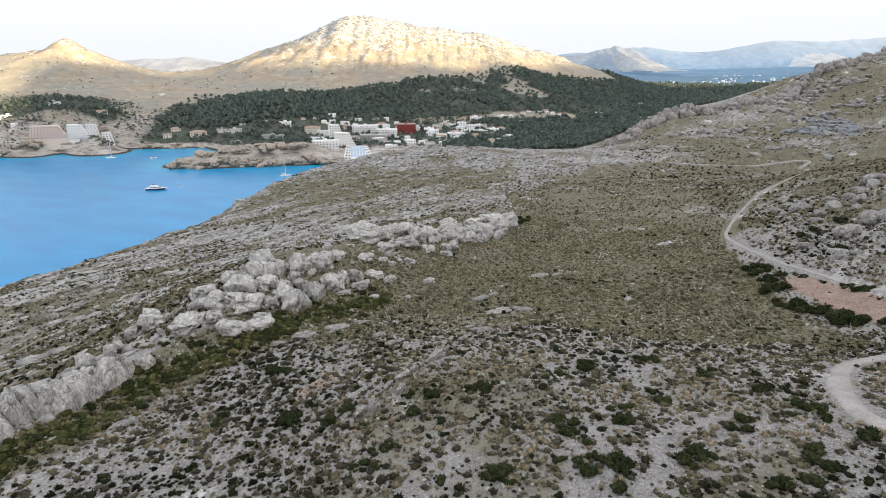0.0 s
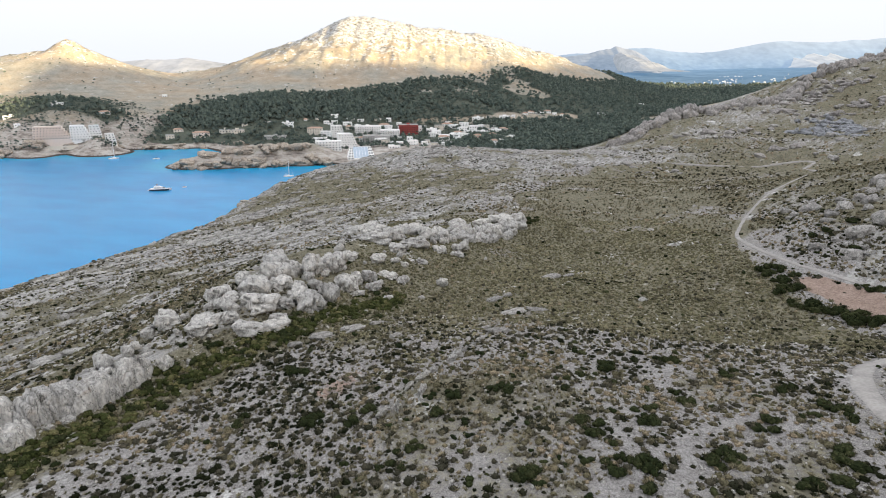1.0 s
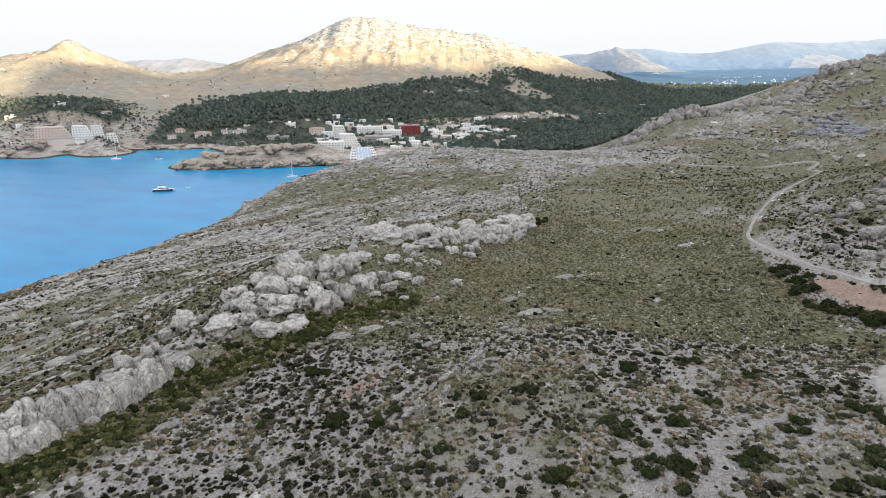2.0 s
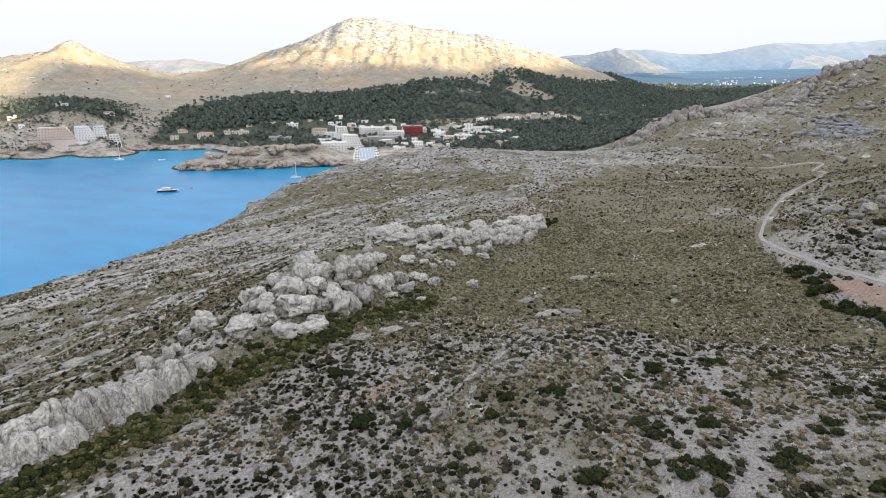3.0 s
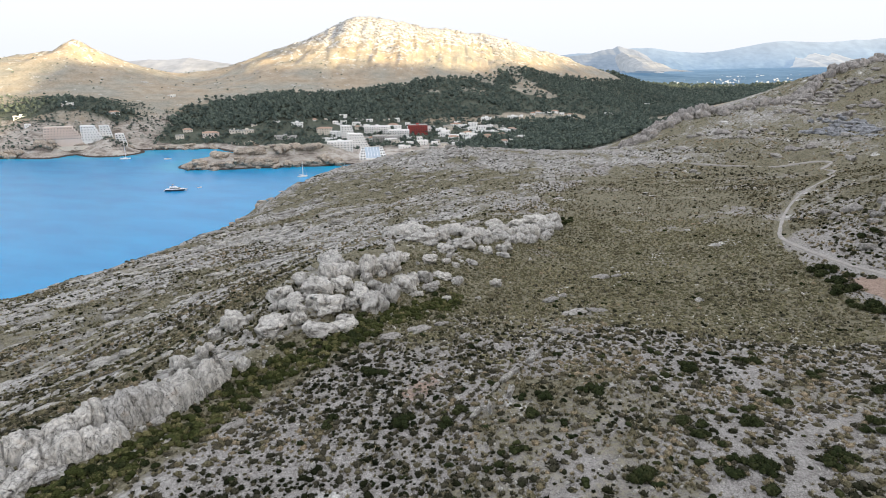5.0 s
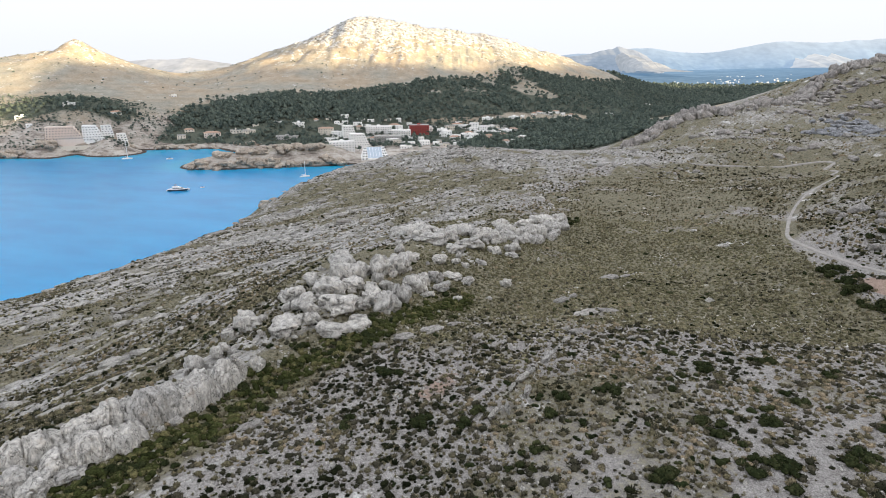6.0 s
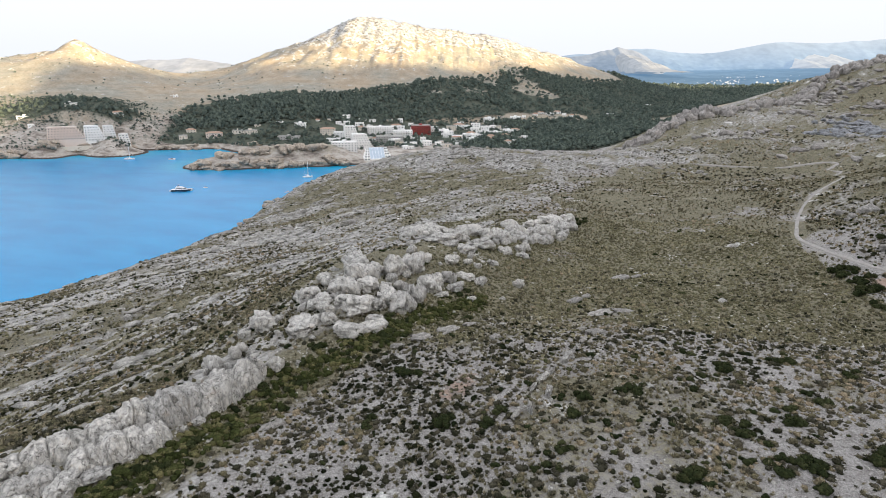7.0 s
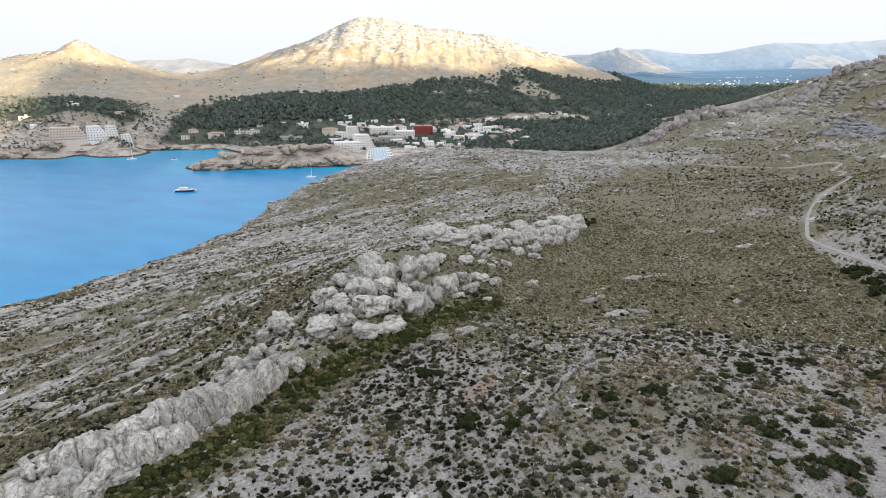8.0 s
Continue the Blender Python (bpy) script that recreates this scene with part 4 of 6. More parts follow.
# smaller blocks that fill the ridge between the large ones
ridge_line = curve_through(OUTCROP, 1.0)
for k in range(95):
    q = ridge_line[rng.integers(8, len(ridge_line) - 1)]
    s = rng.uniform(1.0, 3.2)
    boulder(q.x + rng.normal() * 5, q.y + rng.normal() * 5, s * 1.3, s, BLOCKS, "small grey limestone block on the rocky ridge", "ridge blocks")
wall_line = curve_through([(-40, 214), (-26, 206), (-14, 203), (0, 209), (12, 221), (22, 236), (29, 248)], 1.0)
for k in range(70):
    q = wall_line[rng.integers(len(wall_line))]
    s = rng.uniform(1.8, 4.2)
    boulder(q.x + rng.normal() * 3, q.y + rng.normal() * 4 - 2, s * 1.5, s * 0.95, BLOCKS, "fissured grey limestone block in the long rock wall", "rock wall blocks", "boulder", None, 0.8, 0.34)
# the long stone ledges in the scrub
for x, y, w, h, turn in ((-1.4, 102.6, 4.8, 1.6, 57), (-5.2, 97.6, 2.6, 1.0, 62), (-7.4, 94.6, 3.2, 1.3, 50), (-9.6, 91.6, 2.6, 1.0, 58), (-7.2, 89.4, 3.4, 1.5, 70), (-11.2, 84.6, 2.4, 2.0, 95), (-13.6, 83.8, 2.8, 1.3, 60), (0.6, 106.4, 1.8, 1.0, 57), (4.0, 112.5, 2.6, 1.0, 40)):
    boulder(x, y, w, h, SMALL, "long pale limestone ledge among scrub", "stone ledges", "ledge", turn, 0.32, 0.16)
for x, y, w, h, turn in ((-55.0, 88.0, 4.4, 1.0, 30), (8.5, 119.9, 5.0, 1.1, 35), (6.0, 122.0, 3.0, 1.0, 20), (20.0, 116.0, 3.4, 0.8, 10), (-30.0, 118.0, 6.0, 1.2, 35), (-24.0, 123.0, 6.5, 1.2, 40), (-19.0, 127.0, 4.0, 1.0, 40), (-35.0, 114.0, 3.6, 1.0, 30), (14.0, 136.0, 7.0, 0.9, 15), (20.0, 137.0, 5.0, 0.8, 5), (10.0, 147.0, 5.0, 1.2, 30),
                         (14.0, 150.0, 3.0, 1.0, 30), (-14.0, 118.0, 3.6, 0.9, 45), (-11.0, 112.0, 3.0, 0.9, 50), (30.0, 172.0, 6.0, 1.2, 20), (36.0, 176.0, 4.0, 1.0, 20), (-21.0, 110.0, 3.4, 0.8, 40), (-41.0, 96.0, 2.6, 0.8, 30)):
    boulder(x, y, w, h * 0.85, HILL_BLOCKS, "flat pale bedrock showing through the scrub", "bedrock slabs", "slab", turn, 0.5, 0.25)
# crags of the ridge across the valley
CRAGS = stone_masters(7, 3, CRAG_STONE, 40)
crag_line = curve_through([(200, 706), (240, 722), (280, 738), (330, 752), (385, 770), (440, 795), (500, 840), (580, 885), (650, 925)], 3.0)
for k in range(230):
    q = crag_line[int(rng.uniform() ** 1.2 * (len(crag_line) - 1))]
    s = rng.uniform(4, 12)
    boulder(q.x + rng.normal() * 7, q.y - 6 + rng.normal() * 8, s * 1.3, s * rng.uniform(0.8, 1.3), CRAGS, "weathered grey crag on the far ridge", "ridge crags", "crag", None, 0.7, 0.38)
for x, y, w, h in ((258, 729, 13, 12), (266, 732, 14, 14), (275, 735, 14, 15), (284, 738, 14, 16), (293, 740, 15, 16), (303, 743, 14, 15), (314, 746, 15, 14), (325, 748, 14, 13), (240, 722, 13, 9), (226, 716, 13, 7), (249, 725, 13, 10)):
    boulder(x, y - 3, w, h, CRAGS, "upright weathered crag on the far ridge", "ridge crags", "crag", None, 0.8, 0.34)
for k in range(130):
    x, y = rng.uniform(100, 165), rng.uniform(140, 225)
    if x - 0.25 * (y - 150) < 103 or away(np.array(x), np.array(y), TRACK)[0] < 4:
        continue
    s = 1.0 + 4.5 * rng.uniform() ** 2
    boulder(x, y, s * 1.5, s * 0.8, HILL_BLOCKS, "grey limestone rock jutting from the hillside", "hillside rocks", "boulder", None, 0.7, 0.42)

# rocks of the knolls and the far slope
for k in range(150):
    if k % 2:
        x, y = rng.uniform(-90, 190), rng.uniform(470, 680)
    else:
        x, y = rng.uniform(190, 520), rng.uniform(500, 800)
    s = 1.5 + 5.5 * rng.uniform() ** 2
    if float(ground_at(x, y)) > 10 and float(off_tracks(np.array(x), np.array(y))) > 0.9:
        boulder(x, y, s * 1.7, s * 0.7, HILL_BLOCKS, "low grey rock outcrop on the distant slope", "distant rocks", "outcrop", None, 0.6, 0.42)
GULLY = stone_masters(5, 3, BLUE_STONE, 50)
for x, y, count, wide in ((418, 632, 38, 17), (432, 668, 22, 16), (392, 600, 22, 10), (372, 628, 10, 8)):
    for k in range(count):
        boulder(x + rng.normal() * wide, y + rng.normal() * wide, rng.uniform(6, 14), rng.uniform(2.5, 6), GULLY, "bluish-grey rock in the gully", "gully rocks", "outcrop", None, 0.7, 0.4)
# bare grey crags breaking through the grass below the ridge
for x, y, count, wide in ((400, 717, 10, 12), (454, 764, 16, 16), (483, 779, 14, 14), (515, 790, 16, 20), (508, 724, 14, 16), (457, 700, 8, 12), (324, 641, 8, 12), (284, 622, 7, 10), (323, 556, 7, 9)):
    for k in range(count):
        s = rng.uniform(2.5, 8.5)
        boulder(x + rng.normal() * wide, y + rng.normal() * wide * 0.6, s * 1.7, s * 0.7, CRAGS, "bare grey crag in the grass below the ridge", "slope crags", "crag", None, 0.7, 0.42)
# sea cliffs of the spit and the far shore
CLIFFS = stone_masters(6, 3, SEA_CLIFF, 90)
for line, count, low, high in (([(-318, 674), (-290, 678), (-250, 682), (-205, 692), (-160, 706), (-140, 712)], 60, 2.5, 6), ([(-300, 690), (-262, 697), (-222, 708), (-170, 726)], 34, 3, 7),
                               ([(-760, 745), (-640, 756), (-574, 768), (-520, 803), (-470, 848)], 70, 3, 7), ([(-430, 852), (-350, 862), (-290, 852)], 24, 2, 5), ([(-262, 150), (-236, 250), (-200, 335), (-178, 405), (-174, 465), (-168, 535), (-156, 605)], 26, 2, 4)):
    q = curve_through(line, 2.0)
    for k in range(count):
        c = q[rng.integers(len(q))]
        s = rng.uniform(low, high)
        boulder(c.x + rng.normal() * 4, c.y + 3 + rng.normal() * 3, s * 2.9, s * 1.0, CLIFFS, "weathered brown sea-cliff rock at the waterline", "sea cliffs", "cliff_rock", None, 0.6, 0.40)

# loose stones and bedrock slabs, too many to count
STONES = []
for k in range(6):
    bm = stone_shape(60 + k, 2 if k < 2 else 1)
    bm.verts.index_update()
    STONES.append((np.array([v.co[:] for v in bm.verts]), np.array([[v.index for v in f.verts] for f in bm.faces]), np.full(len(bm.verts), 0.5)))
    bm.free()


def stone_odds(x, y):
    m = masks(x, y, np.full(np.shape(x), 40.0))
    return np.clip(0.25 + 0.9 * m["rocky"] - 0.5 * m["grassy"], 0.03, 1) * off_tracks(x, y)


x, y = plan_random(rng, 6500, -150, 150, 50, 330, stone_odds)
xyz = on_land(x, y)
xyz = xyz[xyz[:, 2] > 2]
tagged(scatter("loose_stones", STONES, xyz, 0.12 + 0.9 * rng.uniform(0, 1, len(xyz)) ** 5 * (0.6 + xyz[:, 1] / 200), LIMESTONE, rng, (0.6, 1.4), sink=0.2), "loose grey limestone rubble on dry slopes", "stones", kind="stuff")

x, y = plan_random(rng, 9000, -95, 75, 52, 135, lambda x, y: (0.25 + 0.6 * smooth(0.4, 0.65, fbm(x, y, 12, 99))) * off_tracks(x, y))
p = on_land(x, y)
tagged(scatter("slope_gravel", STONES[2:], p, 0.10 + 0.32 * rng.uniform(0, 1, len(p)) ** 3, LIMESTONE, rng, (0.6, 1.4), sink=0.1), "pale limestone gravel and stones on the slope", "stones", kind="stuff")

def slab_odds(x, y):
    m = masks(x, y, np.full(np.shape(x), 40.0))
    u = fbm(0.7 * x + 0.7 * y, 4.5 * (0.7 * x - 0.7 * y), 26, 77)
    return np.clip(m["rocky"] * 1.2, 0, 1) * smooth(0.52, 0.40, u) * off_tracks(x, y)


for name, count, box, low, high in (("seaward_slabs", 3800, (-225, -60, 55, 330), 0.35, 2.0), ("headland_slabs", 3600, (-150, 60, 300, 480), 0.6, 2.6), ("knoll_slabs", 3000, (-110, 200, 440, 690), 0.8, 3.4)):
    x, y = plan_random(rng, count, *box, slab_odds)
    p = on_land(x, y)
    p = p[p[:, 2] > 3]
    tagged(scatter(name, STONES[2:], p, low + (high - low) * rng.uniform(0, 1, len(p)) ** 3, LIMESTONE if name == "seaward_slabs" else HILL_STONE, rng, (0.6, 1.4), sink=0.05, turn=45, stretch=(2.1, 0.9, 0.34)), "pale limestone beds breaking through the slope", "stones", kind="stuff")

# ---- scrub, tussocks and bushes ----
CUSHIONS = [cushion(rng, 4, 0.4, fine=False) for k in range(8)]
MID_CUSHIONS = [cushion(rng, 12, 0.42, fine=False) for k in range(8)]
FULL_CUSHIONS = [cushion(rng, 30, 0.34, 0.7) for k in range(10)]
TUFTS = [tussock(rng, 11) for k in range(8)]


def seams(x, y):
    """Plants keep to the seams between the beds of rock."""
    return smooth(0.40, 0.62, fbm(0.7 * x + 0.7 * y, 4.5 * (0.7 * x - 0.7 * y), 26, 77))


def cushion_odds(x, y):
    m = masks(x, y, np.full(np.shape(x), 40.0))
    west = smooth(-25, -70, x + 0.35 * (120 - y))
    return np.clip(0.95 - 0.9 * m["grassy"], 0.11, 1) * ((0.36 + 0.62 * smooth(0.36, 0.62, fbm(x, y, 11, 71))) * (1 - west) + west * seams(x, y)) * off_tracks(x, y)


def tuft_odds(x, y):
    m = masks(x, y, np.full(np.shape(x), 40.0))
    west = smooth(-25, -70, x + 0.35 * (120 - y))
    return np.clip(0.2 + 1.0 * m["grassy"], 0, 1) * ((0.25 + 0.9 * smooth(0.36, 0.6, fbm(x, y, 17, 73))) * (1 - west) + west * seams(x + 3, y)) * off_tracks(x, y)


def above_sea(x, y):
    p = on_land(x, y)
    return p[p[:, 2] > 3]


def apart(p, gap):
    """One plant to each patch of ground, so that soil shows between."""
    cell = np.floor((p[:, :2] + 0.35 * gap * np.sin(p[:, 1::-1] * 0.9)) / gap).astype(int)
    return p[np.unique(cell, axis=0, return_index=True)[1]]


def near_more(count, odds, x0, x1, y0, y1):
    """Places that grow thinner with the distance over the plan."""
    x, y = plan_random(rng, count, x0, x1, y0, y1, lambda x, y: odds(x, y) * np.clip(1.25 - (y - y0) / (y1 - y0), 0.25, 1))
    keep = np.abs(x + 15) < 0.9 * y + 25
    return above_sea(x[keep], y[keep])


def kinds(p, size, seed, dry=0.0):
    """Which kind each plant is: kinds keep together in patches."""
    return np.clip(0.68 * rng.uniform(0, 1, len(p)) + 0.42 * smooth(0.3, 0.72, fbm(p[:, 0], p[:, 1], size, seed)) + 0.06 + dry, 0, 1)


p = apart(near_more(98000, cushion_odds, -150, 130, 52, 190), 0.84)
for name, shapes, q in (("low_scrub", FULL_CUSHIONS, p[p[:, 1] < 122]), ("slope_scrub", MID_CUSHIONS, p[p[:, 1] >= 122])):
    tagged(scatter(name, shapes, q, 0.24 + 0.55 * rng.uniform(0, 1, len(q)) ** 2, CUSHION, rng, tone=kinds(q, 14, 171), sink=0.05, soft=True), "low grey-green cushion scrub dotted over pale soil", "scrub", kind="stuff")
p = near_more(30000, cushion_odds, -200, 330, 190, 640)
tagged(scatter("distant_scrub", CUSHIONS[:4], p, 0.4 + 0.7 * rng.uniform(0, 1, len(p)) ** 2, CUSHION, rng, tone=kinds(p, 30, 172, 0.1), sink=0.05, soft=True), "dark scrub dotted over the far slopes", "scrub", kind="stuff")
p = near_more(66000, tuft_odds, -150, 130, 52, 210)
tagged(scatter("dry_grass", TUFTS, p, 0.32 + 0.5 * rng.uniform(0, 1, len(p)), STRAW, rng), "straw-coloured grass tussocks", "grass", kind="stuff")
def lea_odds(x, y):
    m = masks(x, y, np.full(np.shape(x), 40.0))
    return np.clip(2.2 * (m["grassy"] - 0.28), 0, 1) * off_tracks(x, y) * (0.35 + 0.65 * smooth(0.35, 0.6, fbm(x, y, 9, 75)))


x, y = plan_random(rng, 30000, -30, 96, 98, 260, lea_odds)
p = apart(above_sea(x, y), 0.9)
tagged(scatter("meadow_clumps", CUSHIONS, p, 0.28 + 0.42 * rng.uniform(0, 1, len(p)), MEADOW_TUFT, rng, tone=np.clip(0.6 * rng.uniform(0, 1, len(p)) + 0.7 * (fbm(p[:, 0], p[:, 1], 18, 76) - 0.2), 0, 1), stretch=(1, 1, 0.75), sink=0.04, soft=True), "olive and straw-coloured grass clumps of the meadow", "grass", kind="stuff")
p = near_more(36000, tuft_odds, -190, 240, 205, 520)
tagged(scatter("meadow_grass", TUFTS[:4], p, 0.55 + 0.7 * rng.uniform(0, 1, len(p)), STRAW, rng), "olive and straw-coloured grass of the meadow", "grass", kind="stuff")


x, y = plan_random(rng, 13000, 130, 620, 430, 900, lambda x, y: (0.25 + 0.7 * smooth(0.4, 0.6, fbm(x, y, 45, 98))) * off_tracks(x, y) * (x > 130 + 0.35 * (y - 430)))
p = above_sea(x, y)
tagged(scatter("ridge_scrub", CUSHIONS[:5], p, 0.5 + 1.2 * rng.uniform(0, 1, len(p)) ** 2, CUSHION, rng, tone=kinds(p, 30, 173, 0.12), sink=0.05, soft=True), "dark scrub over the slope below the crags", "scrub", kind="stuff")
# the slope towards the sea, and the ground under the flight
p = near_more(38000, cushion_odds, -215, -70, 70, 330)
tagged(scatter("seaward_scrub", CUSHIONS, p, 0.26 + 0.5 * rng.uniform(0, 1, len(p)) ** 2, CUSHION, rng, tone=kinds(p, 20, 174, 0.05), sink=0.05, soft=True), "dark low scrub in the seams of the seaward slope", "scrub", kind="stuff")
p = near_more(38000, tuft_odds, -215, -70, 70, 330)
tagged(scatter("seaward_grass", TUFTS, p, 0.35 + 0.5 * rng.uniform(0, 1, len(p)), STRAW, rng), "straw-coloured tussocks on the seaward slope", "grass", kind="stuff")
def seam_odds(x, y):
    return smooth(-45, -75, x + 0.35 * (120 - y)) * smooth(0.46, 0.58, fbm(0.7 * x + 0.7 * y, 4.0 * (0.7 * x - 0.7 * y), 11, 78))


p = near_more(30000, seam_odds, -190, -55, 55, 240)
tagged(scatter("seam_grass", CUSHIONS, p, 0.2 + 0.4 * rng.uniform(0, 1, len(p)), MEADOW_TUFT, rng, sink=0.03, soft=True), "tan grass clumps in the seams of the beds", "grass", kind="stuff")
p = near_more(15000, seam_odds, -190, -55, 55, 240)
tagged(scatter("seam_scrub", CUSHIONS, p, 0.2 + 0.5 * rng.uniform(0, 1, len(p)) ** 2, CUSHION, rng, tone=0.7 * rng.uniform(0, 1, len(p)), sink=0.03, soft=True), "dark small scrub in the seams of the beds", "scrub", kind="stuff")
for name, odds, shapes, count, material in (("hillside_scrub", cushion_odds, CUSHIONS, 6500, CUSHION), ("hillside_grass", tuft_odds, TUFTS, 9000, STRAW)):
    p = above_sea(*plan_random(rng, count, 95, 225, 125, 330, lambda x, y: 0.25 * off_tracks(x, y) + odds(x, y)))
    p = p[p[:, 0] - 0.25 * (p[:, 1] - 150) > 96]
    tagged(scatter(name, shapes, p, 0.35 + 0.6 * rng.uniform(0, 1, len(p)) ** 2, material, rng), "scrub and tussocks on the rocky hillside", "scrub", kind="stuff")
for name, odds, shapes, count, material in (("headland_scrub", cushion_odds, CUSHIONS, 5000, CUSHION), ("headland_grass", tuft_odds, TUFTS, 3000, STRAW)):
    p = above_sea(*plan_random(rng, count, -75, 45, -35, 52, odds))
    tagged(scatter(name, shapes, p, 0.22 + 0.5 * rng.uniform(0, 1, len(p)) ** 2, material, rng), "low scrub and tussocks on the stony headland", "scrub", kind="stuff")


def bush_masters(count, material, leaves, leaf):
    made = []
    for k in range(count):
        verts, faces, tone, base = [], [], [], 0
        for j in range(int(rng.integers(4, 8))):
            v, f, t = cushion(rng, leaves // 5, leaf, 0.95)
            a, r = rng.uniform(0, 6.3), rng.uniform(0.1, 0.62)
            verts.append(v * rng.uniform(0.42, 0.66) + np.array((r * math.cos(a), r * math.sin(a), rng.uniform(-0.05, 0.32) * (1 - r))))
            faces.append(f + base)
            tone.append(t)
            base += len(v)
        crown = gathered("crown", np.concatenate(verts), np.concatenate(faces), material, np.clip(np.concatenate(tone) + 0.2 * k / count, 0, 1), soft=True)
        bm = bmesh.new()
        for j in range(5):
            a = j * 1.26 + rng.uniform(-0.3, 0.3)
            tube(bm, (0.05 * math.cos(a), 0.05 * math.sin(a), -0.35), (0.45 * math.cos(a), 0.45 * math.sin(a), 0.45), 0.05, 0.02, 4)
        stem = bpy.data.meshes.new("stem")
        bm.to_mesh(stem)
        bm.free()
        stem.materials.append(BARK)
        made.append((crown, stem))
    return made


def bush(x, y, size, masters, label, group, tall=1.0):
    crown, stem = masters[rng.integers(len(masters))]
    root = tagged(new("shrub", None), label, "shrub", group)
    root.empty_display_size = 0.2
    root.matrix_world = pose(x, y, float(ground_at(x, y)) + 0.1 * size, 0, 0, rng.uniform(0, 360)) @ Matrix.Diagonal((size, size * rng.uniform(0.8, 1.2), size * tall * rng.uniform(0.8, 1.1), 1))
    for name, me in (("crown", crown), ("stem", stem)):
        new(name, me).parent = root
    return root


DARK_BUSH, LIGHT_BUSH = bush_masters(7, BUSH, 290, 0.27), bush_masters(7, GREEN_BUSH, 290, 0.27)
SINGLE = [(21.7, 66), (23, 64.5), (48, 65.5), (54.5, 75.5), (18, 73), (26.5, 76), (110, 159), (115, 176), (126, 170), (18, 92), (27, 98), (34, 81), (17, 77), (18, 73), (27, 76), (19, 64), (29, 63), (34, 65), (8, 65), (-7, 73), (-11, 70), (-25, 85), (-18, 83), (-38, 89), (-34, 104), (53, 75), (41, 72), (45, 90), (38, 99), (7, 88), (-2, 87), (51, 83), (48, 62), (56, 67), (41, 60)]
for x, y in SINGLE:
    for j in range(3):
        at = (x + rng.normal() * 1.1 * j, y + rng.normal() * 1.1 * j)
        if float(off_tracks(*np.array(at), 4.0)) < 0.9:
            continue
        bush(*at, rng.uniform(0.9, 1.7) * (1.6 if y > 150 else 1), DARK_BUSH, "dark green mastic bush on pale stony soil", "mastic bushes", 0.8)
for line, count, spread_by, low, high in (([(90, 162), (89, 150), (87, 138), (90, 129), (94, 122), (97, 112)], 50, 1.8, 1.2, 2.4), ([(103, 143), (105, 138), (107, 130)], 14, 1.0, 0.8, 1.4)):
    q = curve_through(line, 0.5)
    for k in range(count):
        c = q[rng.integers(len(q))]
        bush(c.x + rng.normal() * spread_by, c.y + rng.normal() * spread_by, rng.uniform(low, high), DARK_BUSH, "dense dark green bush in the gully beside the track", "gully bushes")
q = curve_through(STRIP, 0.5)
for k in range(125):
    s = rng.uniform() ** 1.1
    c = q[int(s * (len(q) - 1))]
    bush(c.x + rng.normal() * (1.5 + 1.2 * s), c.y + rng.normal() * (1.3 + 1.0 * s), rng.uniform(0.8, 1.5), LIGHT_BUSH if rng.uniform() < 0.35 + 0.4 * s else DARK_BUSH, "olive-green bush in the strip below the rock wall", "bushes below the rocks", 0.8)
for k in range(34):
    x, y = rng.uniform(102, 175), rng.uniform(150, 260)
    if x - 0.25 * (y - 150) > 104 and float(off_tracks(np.array(x), np.array(y))) > 0.9:
        bush(x, y, rng.uniform(0.7, 1.6), DARK_BUSH, "dark bush on the rocky hillside", "hillside bushes")
for x, y, s in ((33, 245, 1.8), (36, 249, 2.2), (38, 254, 1.6), (34, 252, 1.9), (-34, 137, 1.2), (-21, 144, 1.6), (-19, 147, 1.2), (-52, 141, 1.0), (-44, 131, 0.9), (-60, 139, 1.4), (-30, 158, 1.2)):
    bush(x, y, s, DARK_BUSH, "dark green bush against the limestone rocks", "bushes among the rocks", 0.9)
# the uncounted rest of the bushes
def clustered(lobes, leaves):
    vs, fs, ts, base = [], [], [], 0
    for j in range(lobes):
        v, f, t = cushion(rng, leaves, 0.3)
        a, r = rng.uniform(0, 6.3), rng.uniform(0.2, 0.6)
        vs.append(v * rng.uniform(0.45, 0.7) + np.array((r * math.cos(a), r * math.sin(a), 0.05)))
        fs.append(f + base)
        ts.append(t)
        base += len(v)
    return np.concatenate(vs), np.concatenate(fs), np.concatenate(ts)


MIDS = [clustered(int(rng.integers(2, 5)), 10) for k in range(6)]
q = np.array([c[:2] for c in curve_through(STRIP, 0.3)])
at = q[rng.integers(0, len(q), 760)] + rng.normal(size=(760, 2)) * 2.0
p = on_land(at[:, 0], at[:, 1])
tagged(scatter("strip_undergrowth", MIDS, p, rng.uniform(0.5, 1.3, len(p)), GREEN_BUSH, rng, soft=True), "olive undergrowth in the strip below the rocks", "undergrowth", kind="stuff")


def bush_odds(x, y):
    return 0.2 + 0.8 * smooth(0.5, 0.66, fbm(x, y, 20, 91)) * off_tracks(x, y)


p = above_sea(*plan_random(rng, 2000, -110, 120, 52, 180, bush_odds))
tagged(scatter("small_bushes", MIDS, p, 0.4 + 0.7 * rng.uniform(0, 1, len(p)) ** 2, BUSH, rng), "small dark bushes over the stony slope", "bushes", kind="stuff")
p = above_sea(*plan_random(rng, 2200, -150, 330, 170, 560, bush_odds))
tagged(scatter("far_bushes", MIDS[:3], p, 0.5 + 0.8 * rng.uniform(0, 1, len(p)) ** 2, BUSH, rng), "dark bushes dotted over the distant slopes", "bushes", kind="stuff")


